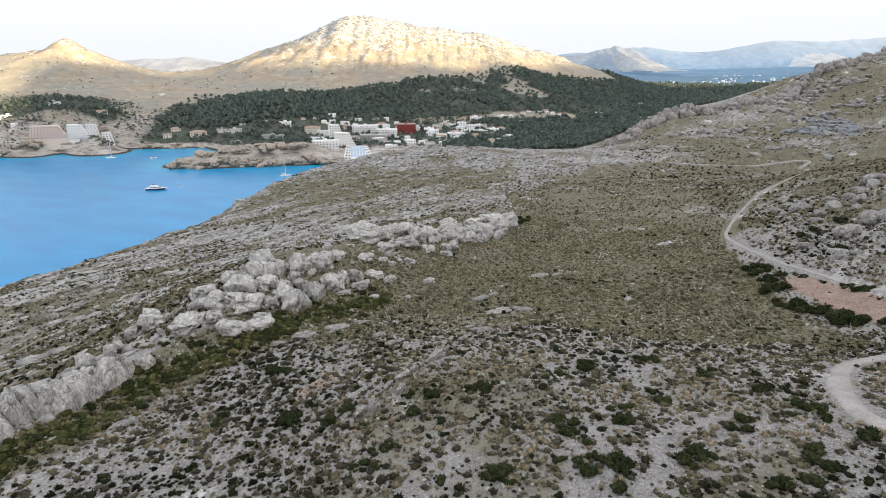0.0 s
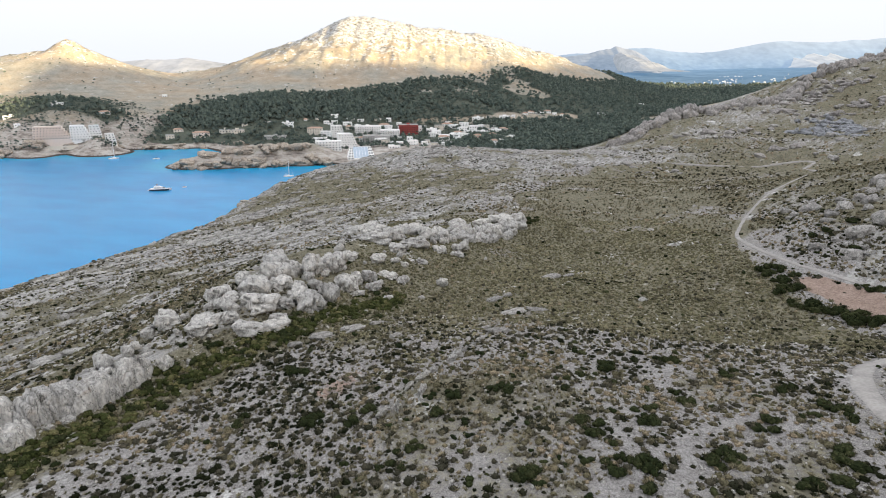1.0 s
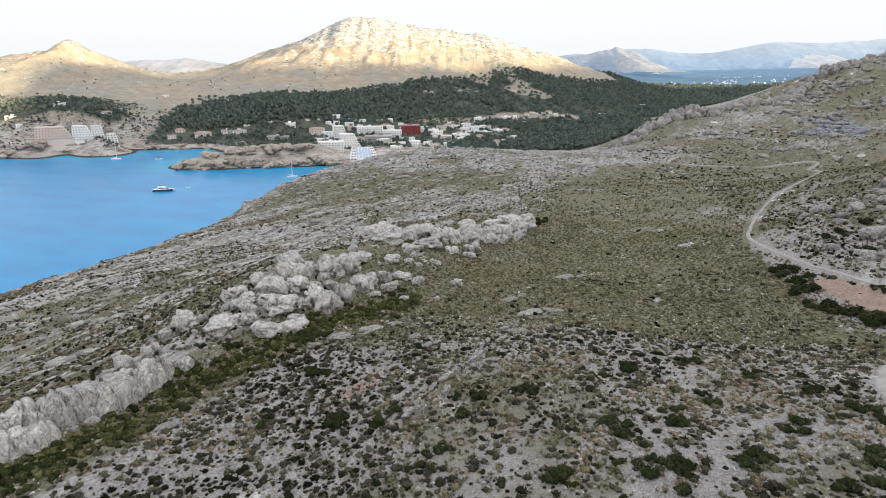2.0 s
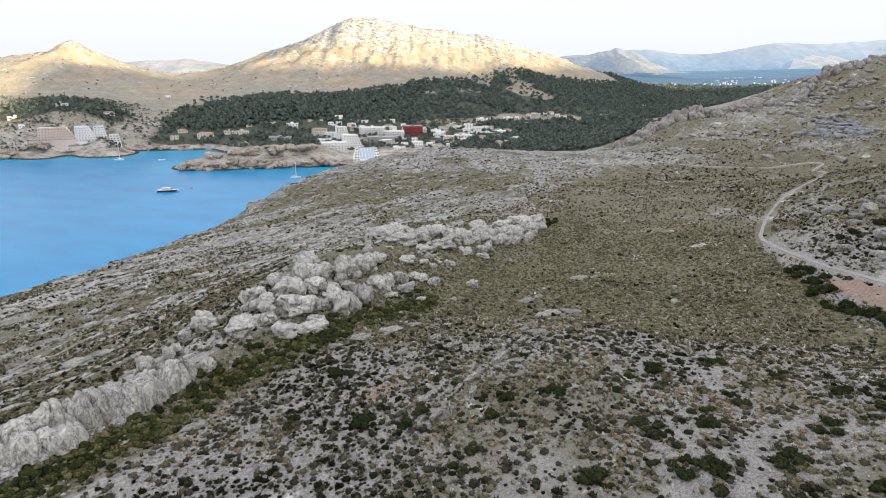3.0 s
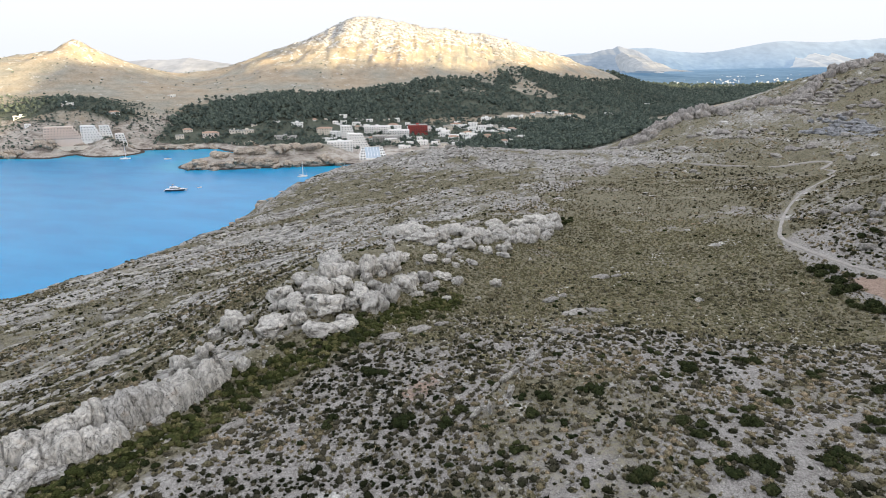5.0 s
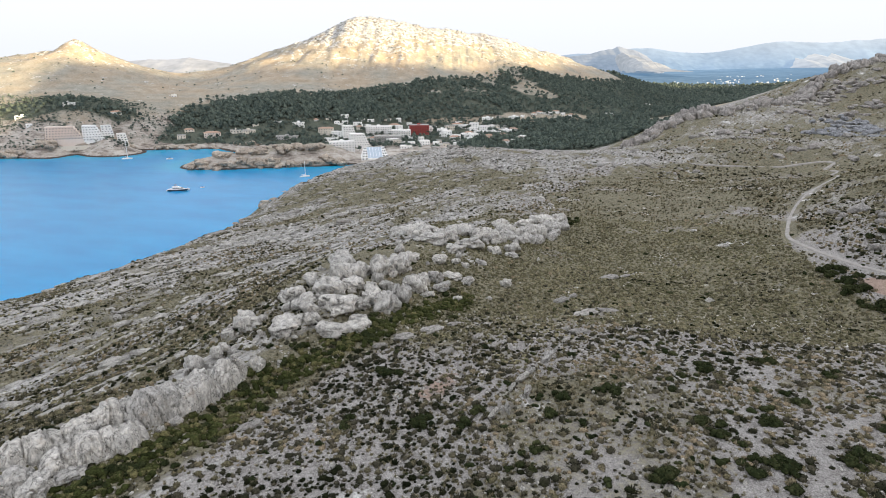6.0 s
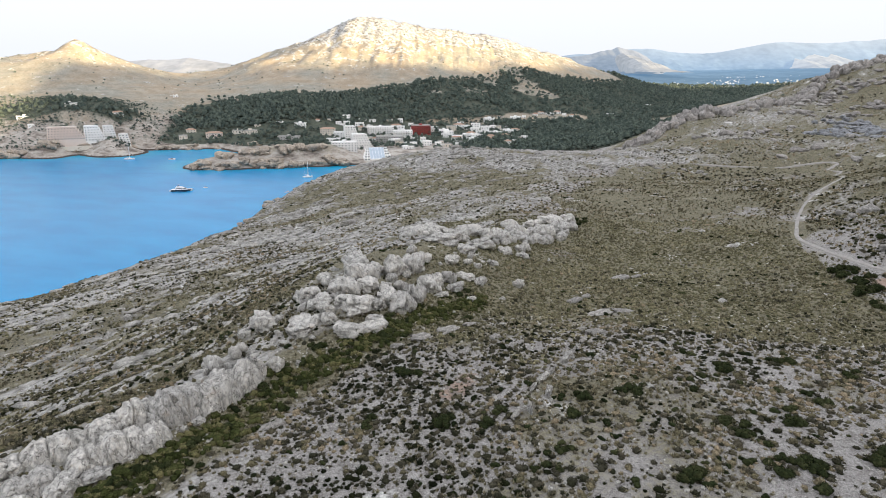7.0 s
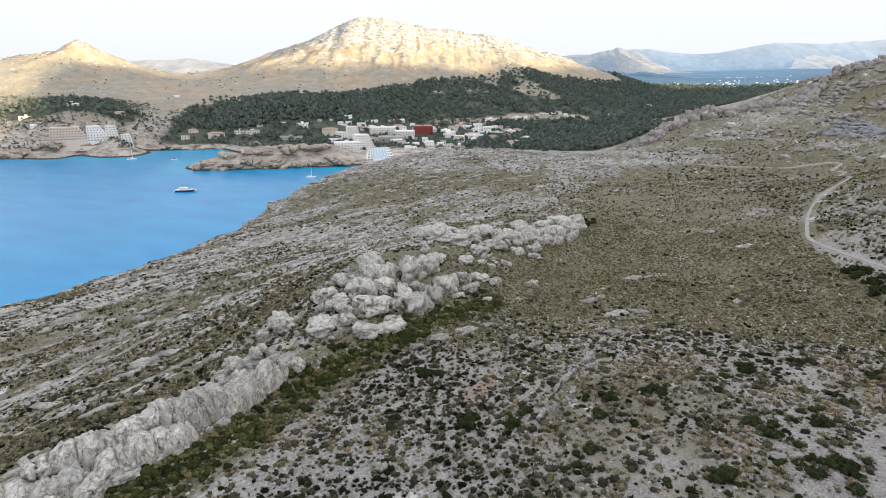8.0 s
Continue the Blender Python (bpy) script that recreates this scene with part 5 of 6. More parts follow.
# ---- pine woods ----
def pine_masters(count):
    made = []
    for k in range(count):
        bm = bmesh.new()
        lean = rng.uniform(-0.3, 0.3, 2)
        tube(bm, (0, 0, -1.0), (lean[0], lean[1], 3.2), 0.28, 0.2)
        tube(bm, (lean[0], lean[1], 3.2), (lean[0] * 2, lean[1] * 2, 6.2), 0.2, 0.08)
        verts, faces, tone, base = [], [], [], 0
        for j in range(6):
            a, z = j * 1.05 + rng.uniform(-0.3, 0.3), rng.uniform(4.0, 7.2)
            r = rng.uniform(0.9, 2.3)
            tip = Vector((lean[0] * 2 + r * math.cos(a), lean[1] * 2 + r * math.sin(a), z))
            tube(bm, (lean[0], lean[1], 3.0 + 0.3 * j), tip, 0.09, 0.04, 4)
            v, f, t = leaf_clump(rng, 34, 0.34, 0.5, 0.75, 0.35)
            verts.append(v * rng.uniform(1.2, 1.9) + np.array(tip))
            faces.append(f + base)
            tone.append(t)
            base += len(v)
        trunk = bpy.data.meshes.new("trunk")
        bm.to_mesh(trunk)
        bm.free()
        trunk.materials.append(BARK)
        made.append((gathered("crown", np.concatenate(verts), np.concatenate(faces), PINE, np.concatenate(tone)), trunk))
    return made


PINES = pine_masters(6)


def pine(x, y, size, label, group):
    crown, trunk = PINES[rng.integers(len(PINES))]
    root = tagged(new("pine_tree", None), label, "tree", group)
    root.matrix_world = pose(x, y, float(ground_at(x, y)), 0, 0, rng.uniform(0, 360)) @ Matrix.Diagonal((size, size, size * rng.uniform(0.9, 1.15), 1))
    for name, me in (("crown", crown), ("trunk", trunk)):
        new(name, me).parent = root


FAR_PINES = []
for k in range(6):
    v, f, t = cushion(rng, 9, 0.5, 1.0, fine=False)
    v[:, 2] += 1.1
    stick = np.array([(0.08, 0, -0.3), (0, 0.08, -0.3), (0, 0.05, 1.2), (-0.08, 0, -0.3), (0, -0.08, -0.3), (0, -0.05, 1.2)])
    FAR_PINES.append((np.concatenate([v, stick]), np.concatenate([f, np.array([[0, 1, 2], [3, 4, 5]]) + len(v)]), np.concatenate([t, np.zeros(6)])))

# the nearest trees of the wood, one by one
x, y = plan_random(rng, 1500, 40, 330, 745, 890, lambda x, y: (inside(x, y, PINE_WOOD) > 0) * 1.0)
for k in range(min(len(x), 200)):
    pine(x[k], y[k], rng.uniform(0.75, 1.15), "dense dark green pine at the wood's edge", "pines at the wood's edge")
for ring, count, box, high in ((PINE_WOOD, 5200, (0, 400, 760, 1240), 3.6), (LOW_WOOD, 3600, (-450, -130, 915, 1150), 3.4), (HILL_WOOD, 27000, (-180, 1000, 990, 1900), 3.5), (HILL_WOOD, 6000, (350, 2300, 1850, 2640), 5.5)):
    x, y = plan_random(rng, count, *box, lambda x, y: smooth(-14, 10, inside(x, y, ring) + 40 * (fbm(x, y, 60, 41) - 0.5)) * (0.45 + 0.75 * smooth(0.3, 0.5, fbm(x, y, 70, 43))) * clearings(x, y))
    p = on_land(x, y)
    tagged(scatter("pine_wood", FAR_PINES, p, high * rng.uniform(0.65, 1.15, len(p)), PINE, rng), "dark green pine wood over the valley and hill", "wood", kind="stuff")
x, y = plan_random(rng, 420, -720, -470, 845, 985, lambda x, y: smooth(-10, 8, inside(x, y, WEST_WOOD)) * 0.8)
p = on_land(x, y)
tagged(scatter("hillside_pines", FAR_PINES, p, 3.2 * rng.uniform(0.6, 1.2, len(p)), PINE, rng), "pines on the low hill above the flats", "wood", kind="stuff")
x, y = plan_random(rng, 4200, -440, 180, 790, 1060, lambda x, y: 0.22 + 0.6 * smooth(0.42, 0.6, fbm(x, y, 45, 47)))
p = on_land(x, y)
p = p[p[:, 2] > 4]
tagged(scatter("garden_trees", FAR_PINES, p, 2.8 * rng.uniform(0.6, 1.2, len(p)), PINE, rng), "dark trees among the houses", "trees", kind="stuff")
x, y = plan_random(rng, 4200, -900, 450, 780, 1700, lambda x, y: 0.10 + 0.55 * (1 - smooth(900, 960, y)) * smooth(-420, -470, x) + 0.3 * smooth(0.55, 0.7, fbm(x, y, 90, 49)))
p = on_land(x, y)
p = p[p[:, 2] > 12]
tagged(scatter("hill_scrub", FAR_PINES[:3], p, 1.5 * rng.uniform(0.5, 1.3, len(p)), PINE, rng), "scattered dark scrub and trees on the far slopes", "scrub", kind="stuff")

x, y = plan_random(rng, 6000, -760, -415, 775, 985, lambda x, y: 0.3 + 0.6 * smooth(0.4, 0.6, fbm(x, y, 40, 48)))
p = on_land(x, y)
p = p[p[:, 2] > 8]
tagged(scatter("cove_scrub", FAR_PINES[:3], p, 0.4 + 1.5 * rng.uniform(0, 1, len(p)) ** 2, PINE, rng), "grey-green scrub on the slopes round the cove", "scrub", kind="stuff")

# ---- the town ----
bm = bmesh.new()
block(bm, -0.5, 0.5, -0.06, 0.3, 0, 1)
WINDOW = bpy.data.meshes.new("window")
bm.to_mesh(WINDOW)
bm.free()
WINDOW.materials.append(GLASS)


def window(parent, x, y, z, wide, tall, turn=0):
    ob = new("window", WINDOW)
    ob.parent = parent
    ob.matrix_local = pose(x, y, z, 0, 0, turn) @ Matrix.Diagonal((wide, 1, tall, 1))


def building(x, y, wide, tall, wall, label, roof="flat", deep=None, floors=None, balconies=False, swing=18, group="houses of the town"):
    deep = deep or max(7.0, min(wide * 0.6, 14))
    floors = floors or max(1, round(tall / 3.1))
    base = min(float(ground_at(x + dx, y + dy)) for dx in (-wide / 3, wide / 3) for dy in (-3, 3))
    root = tagged(new("building", None), label, "building", group)
    root.matrix_world = pose(x, y + deep / 2, base, 0, 0, math.degrees(math.atan2(-x, y)) + rng.uniform(-swing, swing))
    part("wall", block(bmesh.new(), -wide / 2, wide / 2, -deep / 2, deep / 2, -4, tall), wall, root)
    bm = bmesh.new()
    if roof == "hip":
        block(bm, -wide / 2 - 0.5, wide / 2 + 0.5, -deep / 2 - 0.5, deep / 2 + 0.5, tall + 0.02, tall + 0.25)
        block(bm, -wide / 2 - 0.4, wide / 2 + 0.4, -deep / 2 - 0.4, deep / 2 + 0.4, tall + 0.25, tall + 2.0, min(deep, wide) * 0.42)
        part("roof", bm, TILE_ROOF, root, "hipped clay-tile roof")
    else:
        block(bm, -wide / 2 - 0.15, wide / 2 + 0.15, -deep / 2 - 0.15, deep / 2 + 0.15, tall + 0.02, tall + 0.3)
        for s in (-1, 1):
            block(bm, -wide / 2, wide / 2, s * deep / 2 - 0.12, s * deep / 2 + 0.12, tall + 0.3, tall + 0.95)
            block(bm, s * wide / 2 - 0.12, s * wide / 2 + 0.12, -deep / 2 + 0.13, deep / 2 - 0.13, tall + 0.3, tall + 0.95)
        top = part("roof", bm, CONCRETE if wall is not WHITE else wall, root, "flat roof with a parapet")
        if wide > 16:
            part("roof_hut", block(bmesh.new(), -2.5, 2.0, -1.5, 2.0, tall + 0.3, tall + 2.8), wall, top)
        elif rng.uniform() < 0.5:
            part("chimney", block(bmesh.new(), 1.0, 1.7, 0.5, 1.2, tall + 0.3, tall + 1.8), wall, top)
    storey, bays = tall / floors, max(2, int(wide / 3.6))
    for f in range(floors):
        z = f * storey + 0.9
        for b in range(bays):
            window(root, -wide / 2 + (b + 0.5) * wide / bays, -deep / 2, z, wide / bays * (0.36 if balconies else 0.3), storey * (0.42 if balconies else 0.36))
        window(root, -wide / 2, 0, z, 1.4, storey * 0.42, -90)
        window(root, wide / 2, 0, z, 1.4, storey * 0.42, 90)
        if balconies:
            bm = block(bmesh.new(), -wide / 2, wide / 2, -deep / 2 - 1.5, -deep / 2 - 0.07, f * storey + 0.3, f * storey + 0.5)
            for b in range(0, bays + 1, 2):
                c = -wide / 2 + b * wide / bays
                block(bm, c - 0.12, c + 0.12, -deep / 2 - 1.37, -deep / 2 - 0.07, f * storey + 0.5, (f + 1) * storey + 0.2)
            slab = part("balcony", bm, wall, root)
            part("parapet", block(bmesh.new(), -wide / 2, wide / 2, -deep / 2 - 1.5, -deep / 2 - 1.38, f * storey + 0.51, f * storey + 1.3), wall, slab)
    return root


def stepped(x, y, wide, floors, wall, label, step=2.6, storey=3.1, swing=0, deep=14):
    """A block whose storeys step back, each with its terrace."""
    base = max(float(ground_at(x + dx, y + 4)) for dx in (-wide / 4, 0, wide / 4))
    root = tagged(new("hotel", None), label, "hotel", "houses of the town")
    root.matrix_world = pose(x, y, base, 0, 0, math.degrees(math.atan2(-x, y)) + swing)
    for f in range(floors):
        w, y0 = wide - f * step * 0.9, f * step
        z = f * storey
        part("storey", block(bmesh.new(), -wide / 2, -wide / 2 + w, y0, deep + floors * step, z - (14 if f == 0 else 0), z + storey - 0.02), wall, root)
        bm = block(bmesh.new(), -wide / 2 - 0.2, -wide / 2 + w + 0.2, y0 - 1.2, y0 - 0.02, z + storey - 0.3, z + storey)
        block(bm, -wide / 2 - 0.2, -wide / 2 + w + 0.2, y0 - 1.2, y0 - 1.05, z + storey, z + storey + 0.9)
        part("terrace", bm, wall, root)
        bays = max(2, int(w / 3.4))
        for b in range(bays):
            window(root, -wide / 2 + (b + 0.5) * w / bays, y0, z + 0.6, w / bays * 0.38, storey * 0.42)
    part("roof", block(bmesh.new(), -wide / 2, -wide / 2 + wide - floors * step * 0.9, (floors - 1) * step + 0.5, deep + floors * step, floors * storey, floors * storey + 0.3), wall, root)
    return root


def glazed_hall(x, y, wide, tall, deep):
    """A terraced white building whose middle is one sloping roof of panes, its flanks stepping down with it."""
    base = float(ground_at(x, y))
    root = tagged(new("glazed_hall", None), "white terraced building with a large sloping glazed roof by the beach", "hall", "houses of the town")
    root.matrix_world = pose(x, y, base, 0, 0, 12)
    inner = wide * 0.27
    bm = bmesh.new()
    v = [bm.verts.new(p) for p in ((-inner, 0, -6), (inner, 0, -6), (inner, deep, -6), (-inner, deep, -6), (-inner, 0, 1.5), (inner, 0, 1.5), (inner, deep, tall), (-inner, deep, tall))]
    for f in ((0, 1, 5, 4), (1, 2, 6, 5), (2, 3, 7, 6), (3, 0, 4, 7), (4, 5, 6, 7)):
        bm.faces.new([v[i] for i in f])
    part("wall", bm, WHITE, root)
    slope, run = math.degrees(math.atan2(tall - 1.5, deep)), math.hypot(tall - 1.5, deep)
    pane = bpy.data.meshes.new("pane")
    bm = block(bmesh.new(), 0.15, inner / 2.5 - 0.15, 0.12, (run - 1) / 7 - 0.12, 0.03, 0.15)
    bm.to_mesh(pane)
    bm.free()
    pane.materials.append(BLUE_GLASS)
    for i in range(5):
        for j in range(7):
            ob = new("pane", pane)
            ob.parent = root
            ob.matrix_local = pose(0, 0, 1.5, slope, 0, 0) @ pose(-inner + i * inner / 2.5, 0.5 + j * (run - 1) / 7, 0)
    steps = 5
    for f in range(steps):
        y0, z = f * deep / steps, (f + 1) * tall / steps
        for side in (-1, 1):
            out = wide / 2 - f * wide * 0.028
            x0, x1 = sorted((side * (inner + 0.02), side * out))
            part("terrace", block(bmesh.new(), x0, x1, y0, deep, z - tall / steps - (6 if f == 0 else 0) + 0.01, z), WHITE, root)
            part("parapet", block(bmesh.new(), x0, x1, y0 - 0.3, y0 - 0.02, z - 0.5, z + 0.7), WHITE, root)
            for b in range(2):
                window(root, x0 + (b + 0.5) * (x1 - x0) / 2, y0, z - tall / steps + 0.5, (x1 - x0) * 0.3, tall / steps * 0.5)
    return root


# x, y, width, height
VILLAS = [(-561, 866, 17.8, 4.9), (-503, 883, 14.9, 6.6), (-616, 846, 19.9, 4.8), (-590, 820, 7.7, 6.2), (-409, 880, 11.7, 6.7), (-246, 930, 17.6, 8.0), (-276, 932, 14.1, 3.5), (-310, 920, 8.7, 4.3), (-225, 961, 7.2, 3.6), (-207, 974, 9.2, 4.6), (-193, 968, 9.1, 5.5), (-491, 1059, 7.9, 3.9)]
TOWN = [(-42, 958, 9.1, 7.3), (-22, 951, 16.2, 7.2), (-10, 969, 14.7, 8.3), (20, 917, 26.1, 7.0), (39, 940, 10.7, 7.1), (57, 1036, 17.6, 8.8), (78, 1064, 10.0, 5.0), (106, 1063, 18.0, 8.0), (5, 1012, 11.5, 5.7), (15, 986, 11.2, 6.5), (-140, 989, 11.2, 4.7), (-113, 1000, 11.3, 4.7), (-95, 1003, 8.5, 6.6), (-77, 994, 8.4, 4.7), (124, 1089, 6.1, 4.1), (-73, 832, 15.9, 4.0), (1, 848, 14.6, 4.9)]
DISTANT = [(179, 1140, 17.1, 5.4), (198, 1161, 13.1, 5.4), (163, 1141, 10.7, 4.2), (210, 1154, 8.7, 4.3), (314, 1203, 15.8, 4.4), (504, 1545, 11.6, 7.2), (150, 1125, 9, 4.5), (225, 1150, 9, 4.5)]
for x, y, w, h in VILLAS:
    building(x, y, w, h, WHITE if rng.uniform() < 0.7 else CREAM, "low white villa among pines", "flat" if rng.uniform() < 0.8 else "hip")
for x, y, w, h in TOWN:
    building(x, y, w, h, WHITE if rng.uniform() < 0.85 else CREAM, "white flat-roofed house in the seaside town" if h < 9 else "white apartment block in the seaside town", balconies=h > 9)
for k in range(64):
    x, y = rng.uniform(-190, 110), rng.uniform(850, 1000)
    if float(ground_at(x, y)) > 4:
        building(x, y, rng.uniform(8, 17), rng.uniform(4, 8.5), WHITE if rng.uniform() < 0.8 else CREAM, "white house among gardens in the seaside town", "flat" if rng.uniform() < 0.86 else "hip")
for x, y, w, h in DISTANT:
    building(x, y, w, h, WHITE, "small white house in the pine woods", "hip" if rng.uniform() < 0.4 else "flat")
for x, y, w, h, roof in ((-407, 905, 13.7, 5.1, "hip"), (-334, 903, 17.1, 7.0, "flat"), (-315, 898, 18.7, 6.8, "flat"), (-202, 918, 22.6, 11.0, "hip")):
    building(x, y, w, h, CREAM, "cream villa above the cove", roof)
building(-369, 893, 23.7, 9.5, PINK, "pinkish villa above the cove", "hip")
building(-252, 878, 31.7, 6.0, CONCRETE, "long low grey building above the spit", deep=10)
building(-59, 945, 30, 15, RED, "red apartment block in the seaside town", balconies=True, swing=4)
building(-103, 878, 40, 9, CONCRETE, "grey block with wide windows in the town", balconies=True, swing=4)
stepped(-529, 799, 44, 5, PINK, "pinkish stepped apartment block with terraces above the sea cliff", 3.0, swing=-8)
stepped(-499, 815, 26, 6, WHITE, "white stepped apartment block with terraces above the sea cliff", 2.0, swing=-4)
stepped(-489, 833, 15, 5, WHITE, "white terraced apartment block above the sea cliff", 0.7, deep=9)
stepped(-472, 838, 14, 5, WHITE, "white terraced apartment block above the sea cliff", 0.7, deep=9)
stepped(-158, 882, 20, 7, WHITE, "tall white stepped hotel by the beach", 0.8, swing=6)
stepped(-135, 826, 26, 6, WHITE, "large white stepped hotel by the beach", 1.4, swing=8)
building(-150, 752, 32, 12, WHITE, "white hotel wing above the beach", balconies=True, swing=3, deep=10)
building(-121, 926, 40, 15, WHITE, "long white apartment block in the seaside town", balconies=True, swing=3, deep=12)
building(-86, 915, 30, 12, WHITE, "white apartment block beside the red one", balconies=True, swing=3, deep=12)
glazed_hall(-104, 726, 34, 13, 22)
tagged(part("retaining_wall", block(bmesh.new(), -34, 34, 0, 0.6, -3, 3.0), CREAM), "long pale retaining wall below the flats", "wall", kind="structure").matrix_world = pose(-531, 792, float(ground_at(-531, 792)), 0, 0, 27)


ribbon("town_road", [(-30, 872), (2, 888), (30, 915), (58, 965), (80, 1010), (100, 1055)], 7.0, CONCRETE, "pale road climbing through the town", 0.8)


# ---- boats ----
def hull(bm, long, wide, tall, low=0.0, stern=0.85):
    """A hull with a raked bow towards +x."""
    rows = []
    for k in range(11):
        s = k / 10
        b = wide / 2 * (stern + (1 - stern) * min(1, s * 3)) * (1 - max(0, (s - 0.55) / 0.45) ** 2.2)
        z = tall * (1 + 0.35 * s * s)
        x = long * (s - 0.5)
        rake = 0.06 * long * s * s
        rows.append([bm.verts.new(p) for p in ((x + rake, -b, z), (x + rake * 0.5, -b * 0.9, low), (x, -b * 0.3, low - 0.5), (x, b * 0.3, low - 0.5), (x + rake * 0.5, b * 0.9, low), (x + rake, b, z))])
    for a, b in zip(rows, rows[1:]):
        for j in range(5):
            bm.faces.new((a[j], b[j], b[j + 1], a[j + 1]))
        bm.faces.new((a[5], b[5], b[0], a[0]))
    bm.faces.new(rows[0])
    bmesh.ops.remove_doubles(bm, verts=bm.verts, dist=0.002)
    bmesh.ops.recalc_face_normals(bm, faces=bm.faces)
    return bm


def deckhouse(bm, x0, x1, wide, z0, z1, rake):
    v = [bm.verts.new(p) for p in ((x0, -wide / 2, z0), (x1, -wide / 2, z0), (x1, wide / 2, z0), (x0, wide / 2, z0), (x0 + 0.2, -wide * 0.45, z1), (x1 - rake, -wide * 0.42, z1), (x1 - rake, wide * 0.42, z1), (x0 + 0.2, wide * 0.45, z1))]
    for f in ((3, 2, 1, 0), (4, 5, 6, 7), (0, 1, 5, 4), (1, 2, 6, 5), (2, 3, 7, 6), (3, 0, 4, 7)):
        bm.faces.new([v[i] for i in f])
    return bm


def yacht(x, y, turn):
    root = tagged(new("motor_yacht", None), "white motor yacht with a dark hull stripe at anchor", "boat", "boats in the bay")
    root.matrix_world = pose(x, y, 0, 0, 0, turn)
    part("hull", hull(bmesh.new(), 19, 5.0, 1.7), HULL_WHITE, root, flat=False)
    part("hull_stripe", hull(bmesh.new(), 18.7, 5.2, 1.45), HULL_DARK, root, "dark blue hull stripe")
    part("deck", block(bmesh.new(), -9.0, 5.5, -2.0, 2.0, 1.6, 1.85), HULL_WHITE, root)
    saloon = part("saloon", deckhouse(bmesh.new(), -5.5, 4.8, 3.9, 1.86, 3.5, 3.0), HULL_WHITE, root)
    part("saloon_windows", deckhouse(bmesh.new(), -4.6, 4.55, 3.94, 2.45, 3.1, 1.5), GLASS, saloon, "dark tinted window band")
    fly = part("flybridge", deckhouse(bmesh.new(), -5.2, 1.2, 3.2, 3.52, 4.3, 1.2), HULL_WHITE, root)
    bm = tube(bmesh.new(), (-3.2, -1.4, 4.2), (-2.4, -1.0, 5.8), 0.16, 0.12)
    tube(bm, (-3.2, 1.4, 4.2), (-2.4, 1.0, 5.8), 0.16, 0.12)
    block(bm, -2.9, -1.5, -1.2, 1.2, 5.75, 6.0)
    part("radar_arch", bm, HULL_DARK, fly)
    part("swim_platform", block(bmesh.new(), -10.6, -9.3, -2.0, 2.0, 0.35, 0.55), HULL_WHITE, root)
    return root


def sailing_boat(x, y, turn, long=11):
    root = tagged(new("sailing_boat", None), "white sailing boat with bare mast at anchor", "boat", "boats in the bay")
    root.matrix_world = pose(x, y, 0, 0, 0, turn)
    part("hull", hull(bmesh.new(), long, long * 0.31, 1.15, 0, 0.6), HULL_WHITE, root, flat=False)
    part("cabin", deckhouse(bmesh.new(), -long * 0.12, long * 0.25, 2.0, 1.2, 1.85, 1.0), HULL_WHITE, root)
    part("mast", tube(bmesh.new(), (long * 0.08, 0, 1.2), (long * 0.08, 0, long * 1.7), 0.3, 0.22), HULL_WHITE, root, "white mast")
    part("boom", tube(bmesh.new(), (long * 0.08, 0, 2.6), (-long * 0.33, 0, 2.7), 0.2, 0.16), HULL_WHITE, root, "boom with a furled sail")
    for a in ((long * 0.5, 0, 1.5), (-long * 0.48, 0, 1.2)):
        part("stay", tube(bmesh.new(), a, (long * 0.08, 0, long * 1.5), 0.03, 0.03, 4), ALLOY, root)
    return root


def launch(x, y, turn, long, label):
    root = tagged(new("launch", None), label, "boat", "boats in the bay")
    root.matrix_world = pose(x, y, 0, 0, 0, turn)
    part("hull", hull(bmesh.new(), long, long * 0.34, long * 0.11 + 0.2), HULL_WHITE, root, flat=False)
    part("cockpit", deckhouse(bmesh.new(), -long * 0.15, long * 0.2, long * 0.2, long * 0.11 + 0.2, long * 0.22 + 0.2, long * 0.12), GLASS if long > 5 else HULL_DARK, root)
    part("engine", block(bmesh.new(), -long * 0.54, -long * 0.5, -0.2, 0.2, 0.1, 0.9), HULL_DARK, root)
    return root


yacht(-272.5, 551, 8)
sailing_boat(-427, 757, 12, 12)
sailing_boat(-169.5, 626, 15, 10)
launch(-372, 756, 10, 8, "small white motor launch on turquoise water")
launch(-256, 566, 20, 4, "small white dinghy near the yacht")


# ---- land beyond the valley, in the haze ----
def range_of_hills(name, line, y, material, label, rough=26, low=-20):
    xs = np.linspace(line[0][0], line[-1][0], 260)
    crest = np.interp(xs, [p[0] for p in line], [p[1] for p in line])
    crest += (ridged(xs, xs * 0 + y, 200, 7, 5) - 0.68) * rough
    s = np.linspace(0, 1, 24)[:, None]
    gx, gy = np.meshgrid(xs, y - 700 + 700 * s[:, 0])
    z = low + (crest[None] - low) * s ** 1.2 + (ridged(gx, gy, 190, 3, 5) - 0.6) * 150 * s * (1 - s)
    ob = sheet(name, xs, y - 700 + 700 * s[:, 0], z, material)
    return tagged(ob, label, "hills", kind="structure")


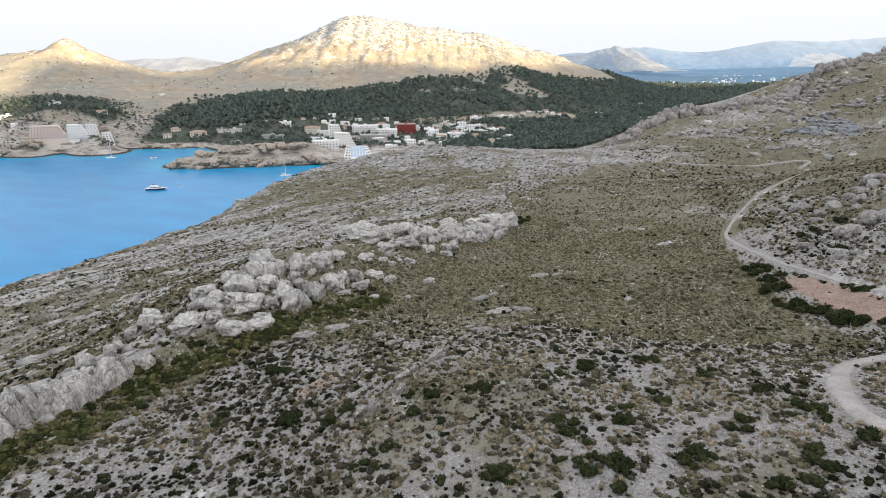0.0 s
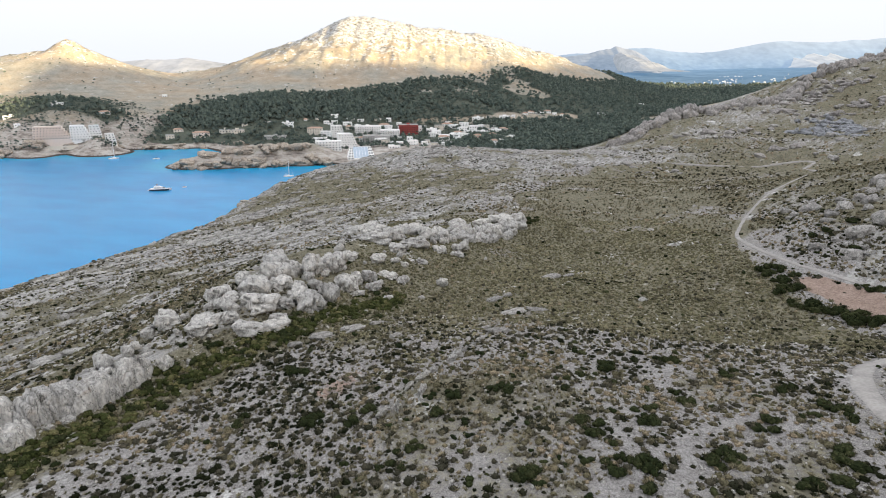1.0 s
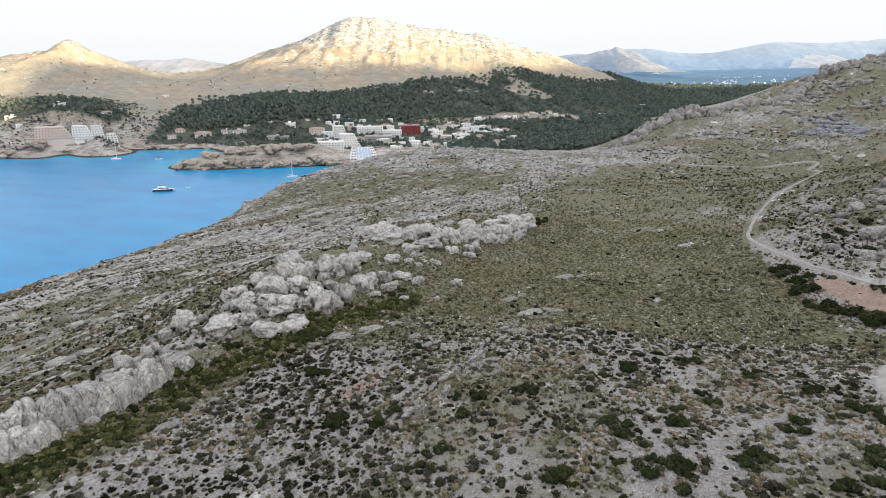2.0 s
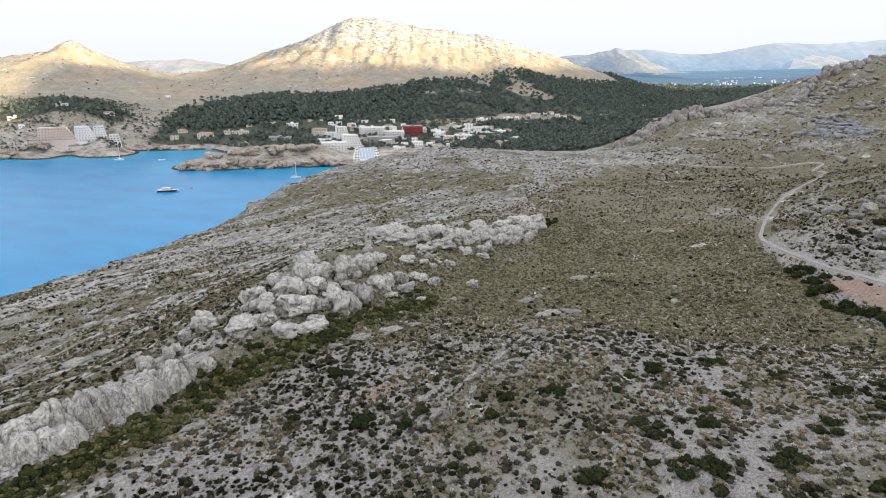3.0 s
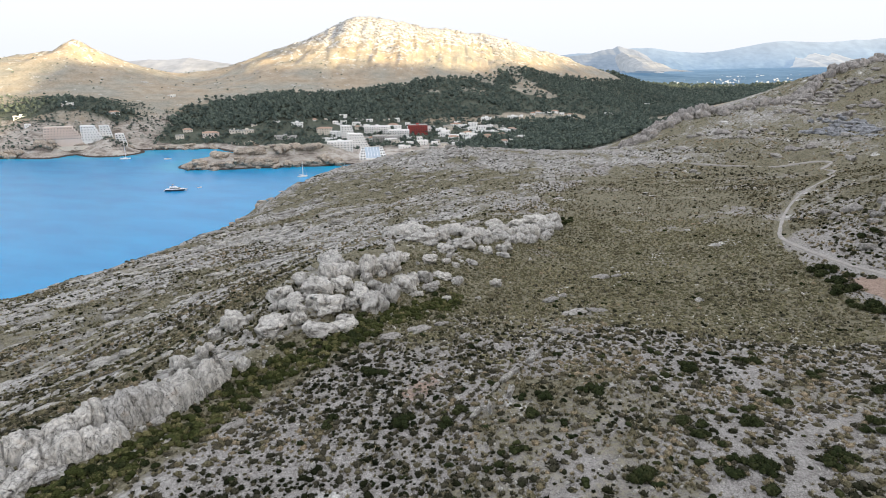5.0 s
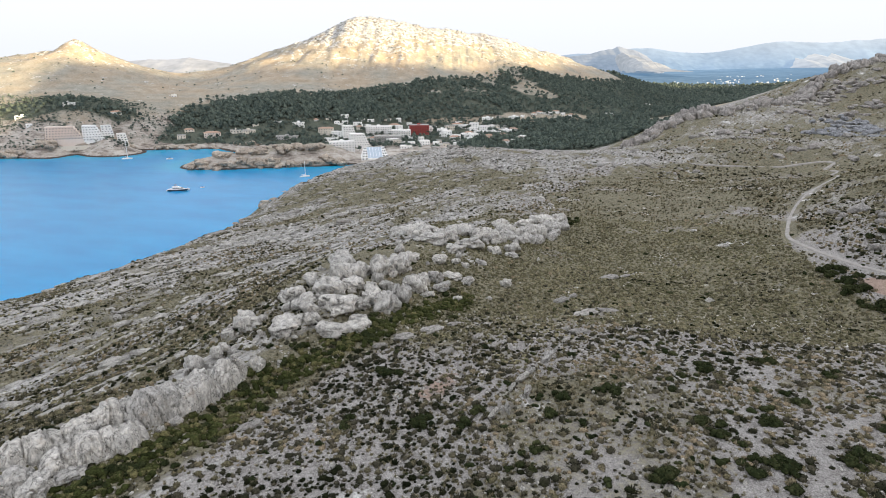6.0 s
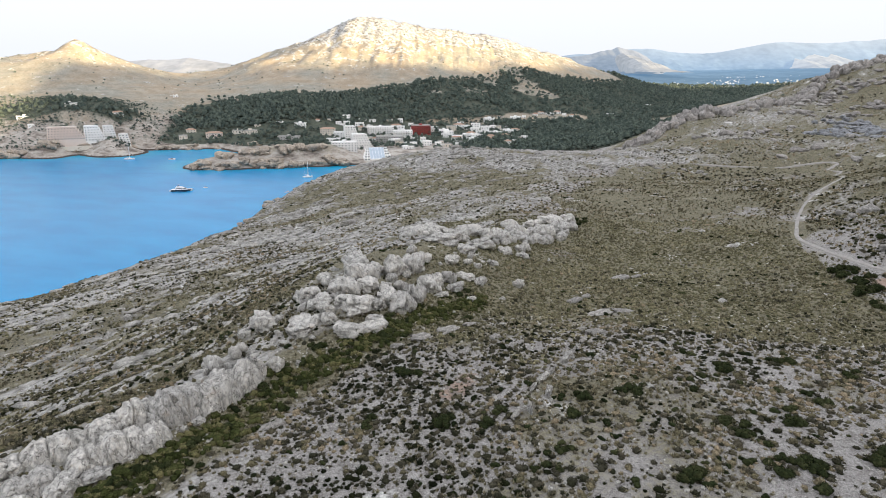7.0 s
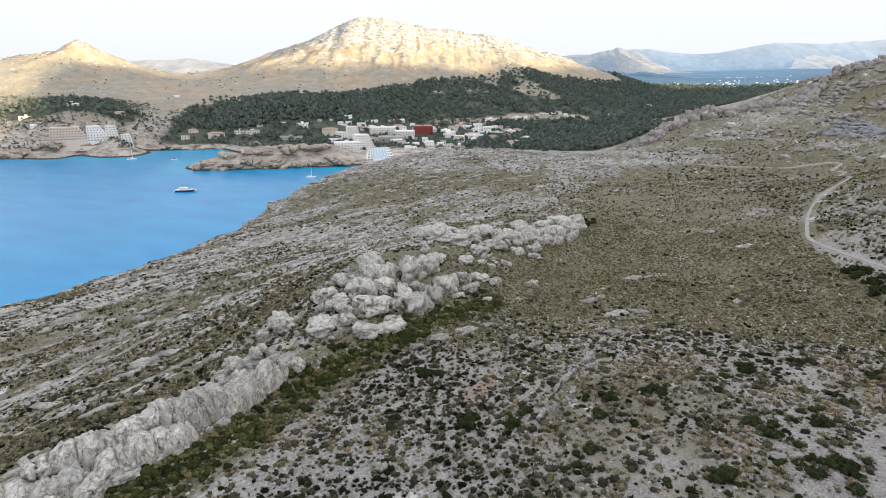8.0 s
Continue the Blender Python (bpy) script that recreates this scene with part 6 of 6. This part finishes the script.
EAST_RANGE = [(200, 79), (470, 120), (808, 203), (947, 218), (1088, 218), (1245, 250), (1425, 256), (1669, 229), (1910, 226), (2066, 256), (2260, 294), (2397, 309), (2540, 294), (2778, 298), (3124, 324), (3644, 346)]
CLIFF_HILL = [(500, 60), (613, 128), (717, 179), (823, 196), (911, 206), (981, 223), (1051, 236), (1092, 250), (1139, 240), (1204, 230), (1249, 206), (1288, 176), (1329, 128), (1404, 94), (1514, 73), (1640, 45)]
CLIFF_FACE = [(1017, 94), (1022, 160), (1040, 196), (1073, 206), (1108, 196), (1149, 199), (1186, 177), (1216, 147), (1235, 94)]
WEST_RANGE = [(-2500, 110), (-2096, 123), (-1858, 161), (-1725, 173), (-1626, 170), (-1494, 176), (-1396, 167), (-1267, 148), (-1105, 117), (-700, 90)]
# no air is modelled: each backdrop's material emits its share of the haze
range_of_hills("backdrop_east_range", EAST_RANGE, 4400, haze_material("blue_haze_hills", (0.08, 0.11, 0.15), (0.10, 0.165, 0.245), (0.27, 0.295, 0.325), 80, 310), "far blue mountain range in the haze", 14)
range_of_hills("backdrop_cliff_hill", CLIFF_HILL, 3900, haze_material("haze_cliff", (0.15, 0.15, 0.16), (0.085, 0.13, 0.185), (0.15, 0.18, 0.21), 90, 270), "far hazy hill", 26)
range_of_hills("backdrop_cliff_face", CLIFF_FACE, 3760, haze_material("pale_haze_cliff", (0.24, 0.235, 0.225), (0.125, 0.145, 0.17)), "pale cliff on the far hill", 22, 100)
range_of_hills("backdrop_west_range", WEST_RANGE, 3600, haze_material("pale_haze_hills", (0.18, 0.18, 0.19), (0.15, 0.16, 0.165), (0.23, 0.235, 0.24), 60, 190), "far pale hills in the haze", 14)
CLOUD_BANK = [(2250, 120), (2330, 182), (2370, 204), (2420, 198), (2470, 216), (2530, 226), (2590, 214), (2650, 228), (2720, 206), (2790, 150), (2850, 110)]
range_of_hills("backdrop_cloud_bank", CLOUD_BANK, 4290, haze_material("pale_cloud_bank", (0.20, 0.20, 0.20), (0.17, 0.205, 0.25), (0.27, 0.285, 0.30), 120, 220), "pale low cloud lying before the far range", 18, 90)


def haze_plain():
    """The hazy wooded plain that leads to the far range."""
    xs, ys = np.linspace(300, 3300, 120), np.linspace(2500, 4300, 60)
    gx, gy = np.meshgrid(xs, ys)
    z = landform(gx, gy) - 14 + 20 * smooth(2550, 2950, gy) + 16 * fbm(gx, gy, 260, 95)
    # the plain's haze is emission too, paler with distance
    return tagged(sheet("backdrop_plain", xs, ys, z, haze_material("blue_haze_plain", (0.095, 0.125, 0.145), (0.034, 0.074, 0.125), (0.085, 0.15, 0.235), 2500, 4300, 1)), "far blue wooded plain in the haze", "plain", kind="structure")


haze_plain()
bm = bmesh.new()
for k in range(260):
    x, y = 1390 + 170 * rng.normal(), 3000 + 170 * rng.normal()
    z = float(landform(np.array(x), np.array(y))) + 12
    w, h = rng.uniform(0.8, 3.2), rng.uniform(-6, 0)
    block(bm, x - w, x + w, y - 4, y + 4, z - 10, z + h)
# the town's white walls emit a faint blue in place of haze
tagged(part("distant_town", bm, haze_material("hazy_white_walls", (0.55, 0.55, 0.54), (0.08, 0.11, 0.15))), "far white town on the plain", "town", kind="stuff")
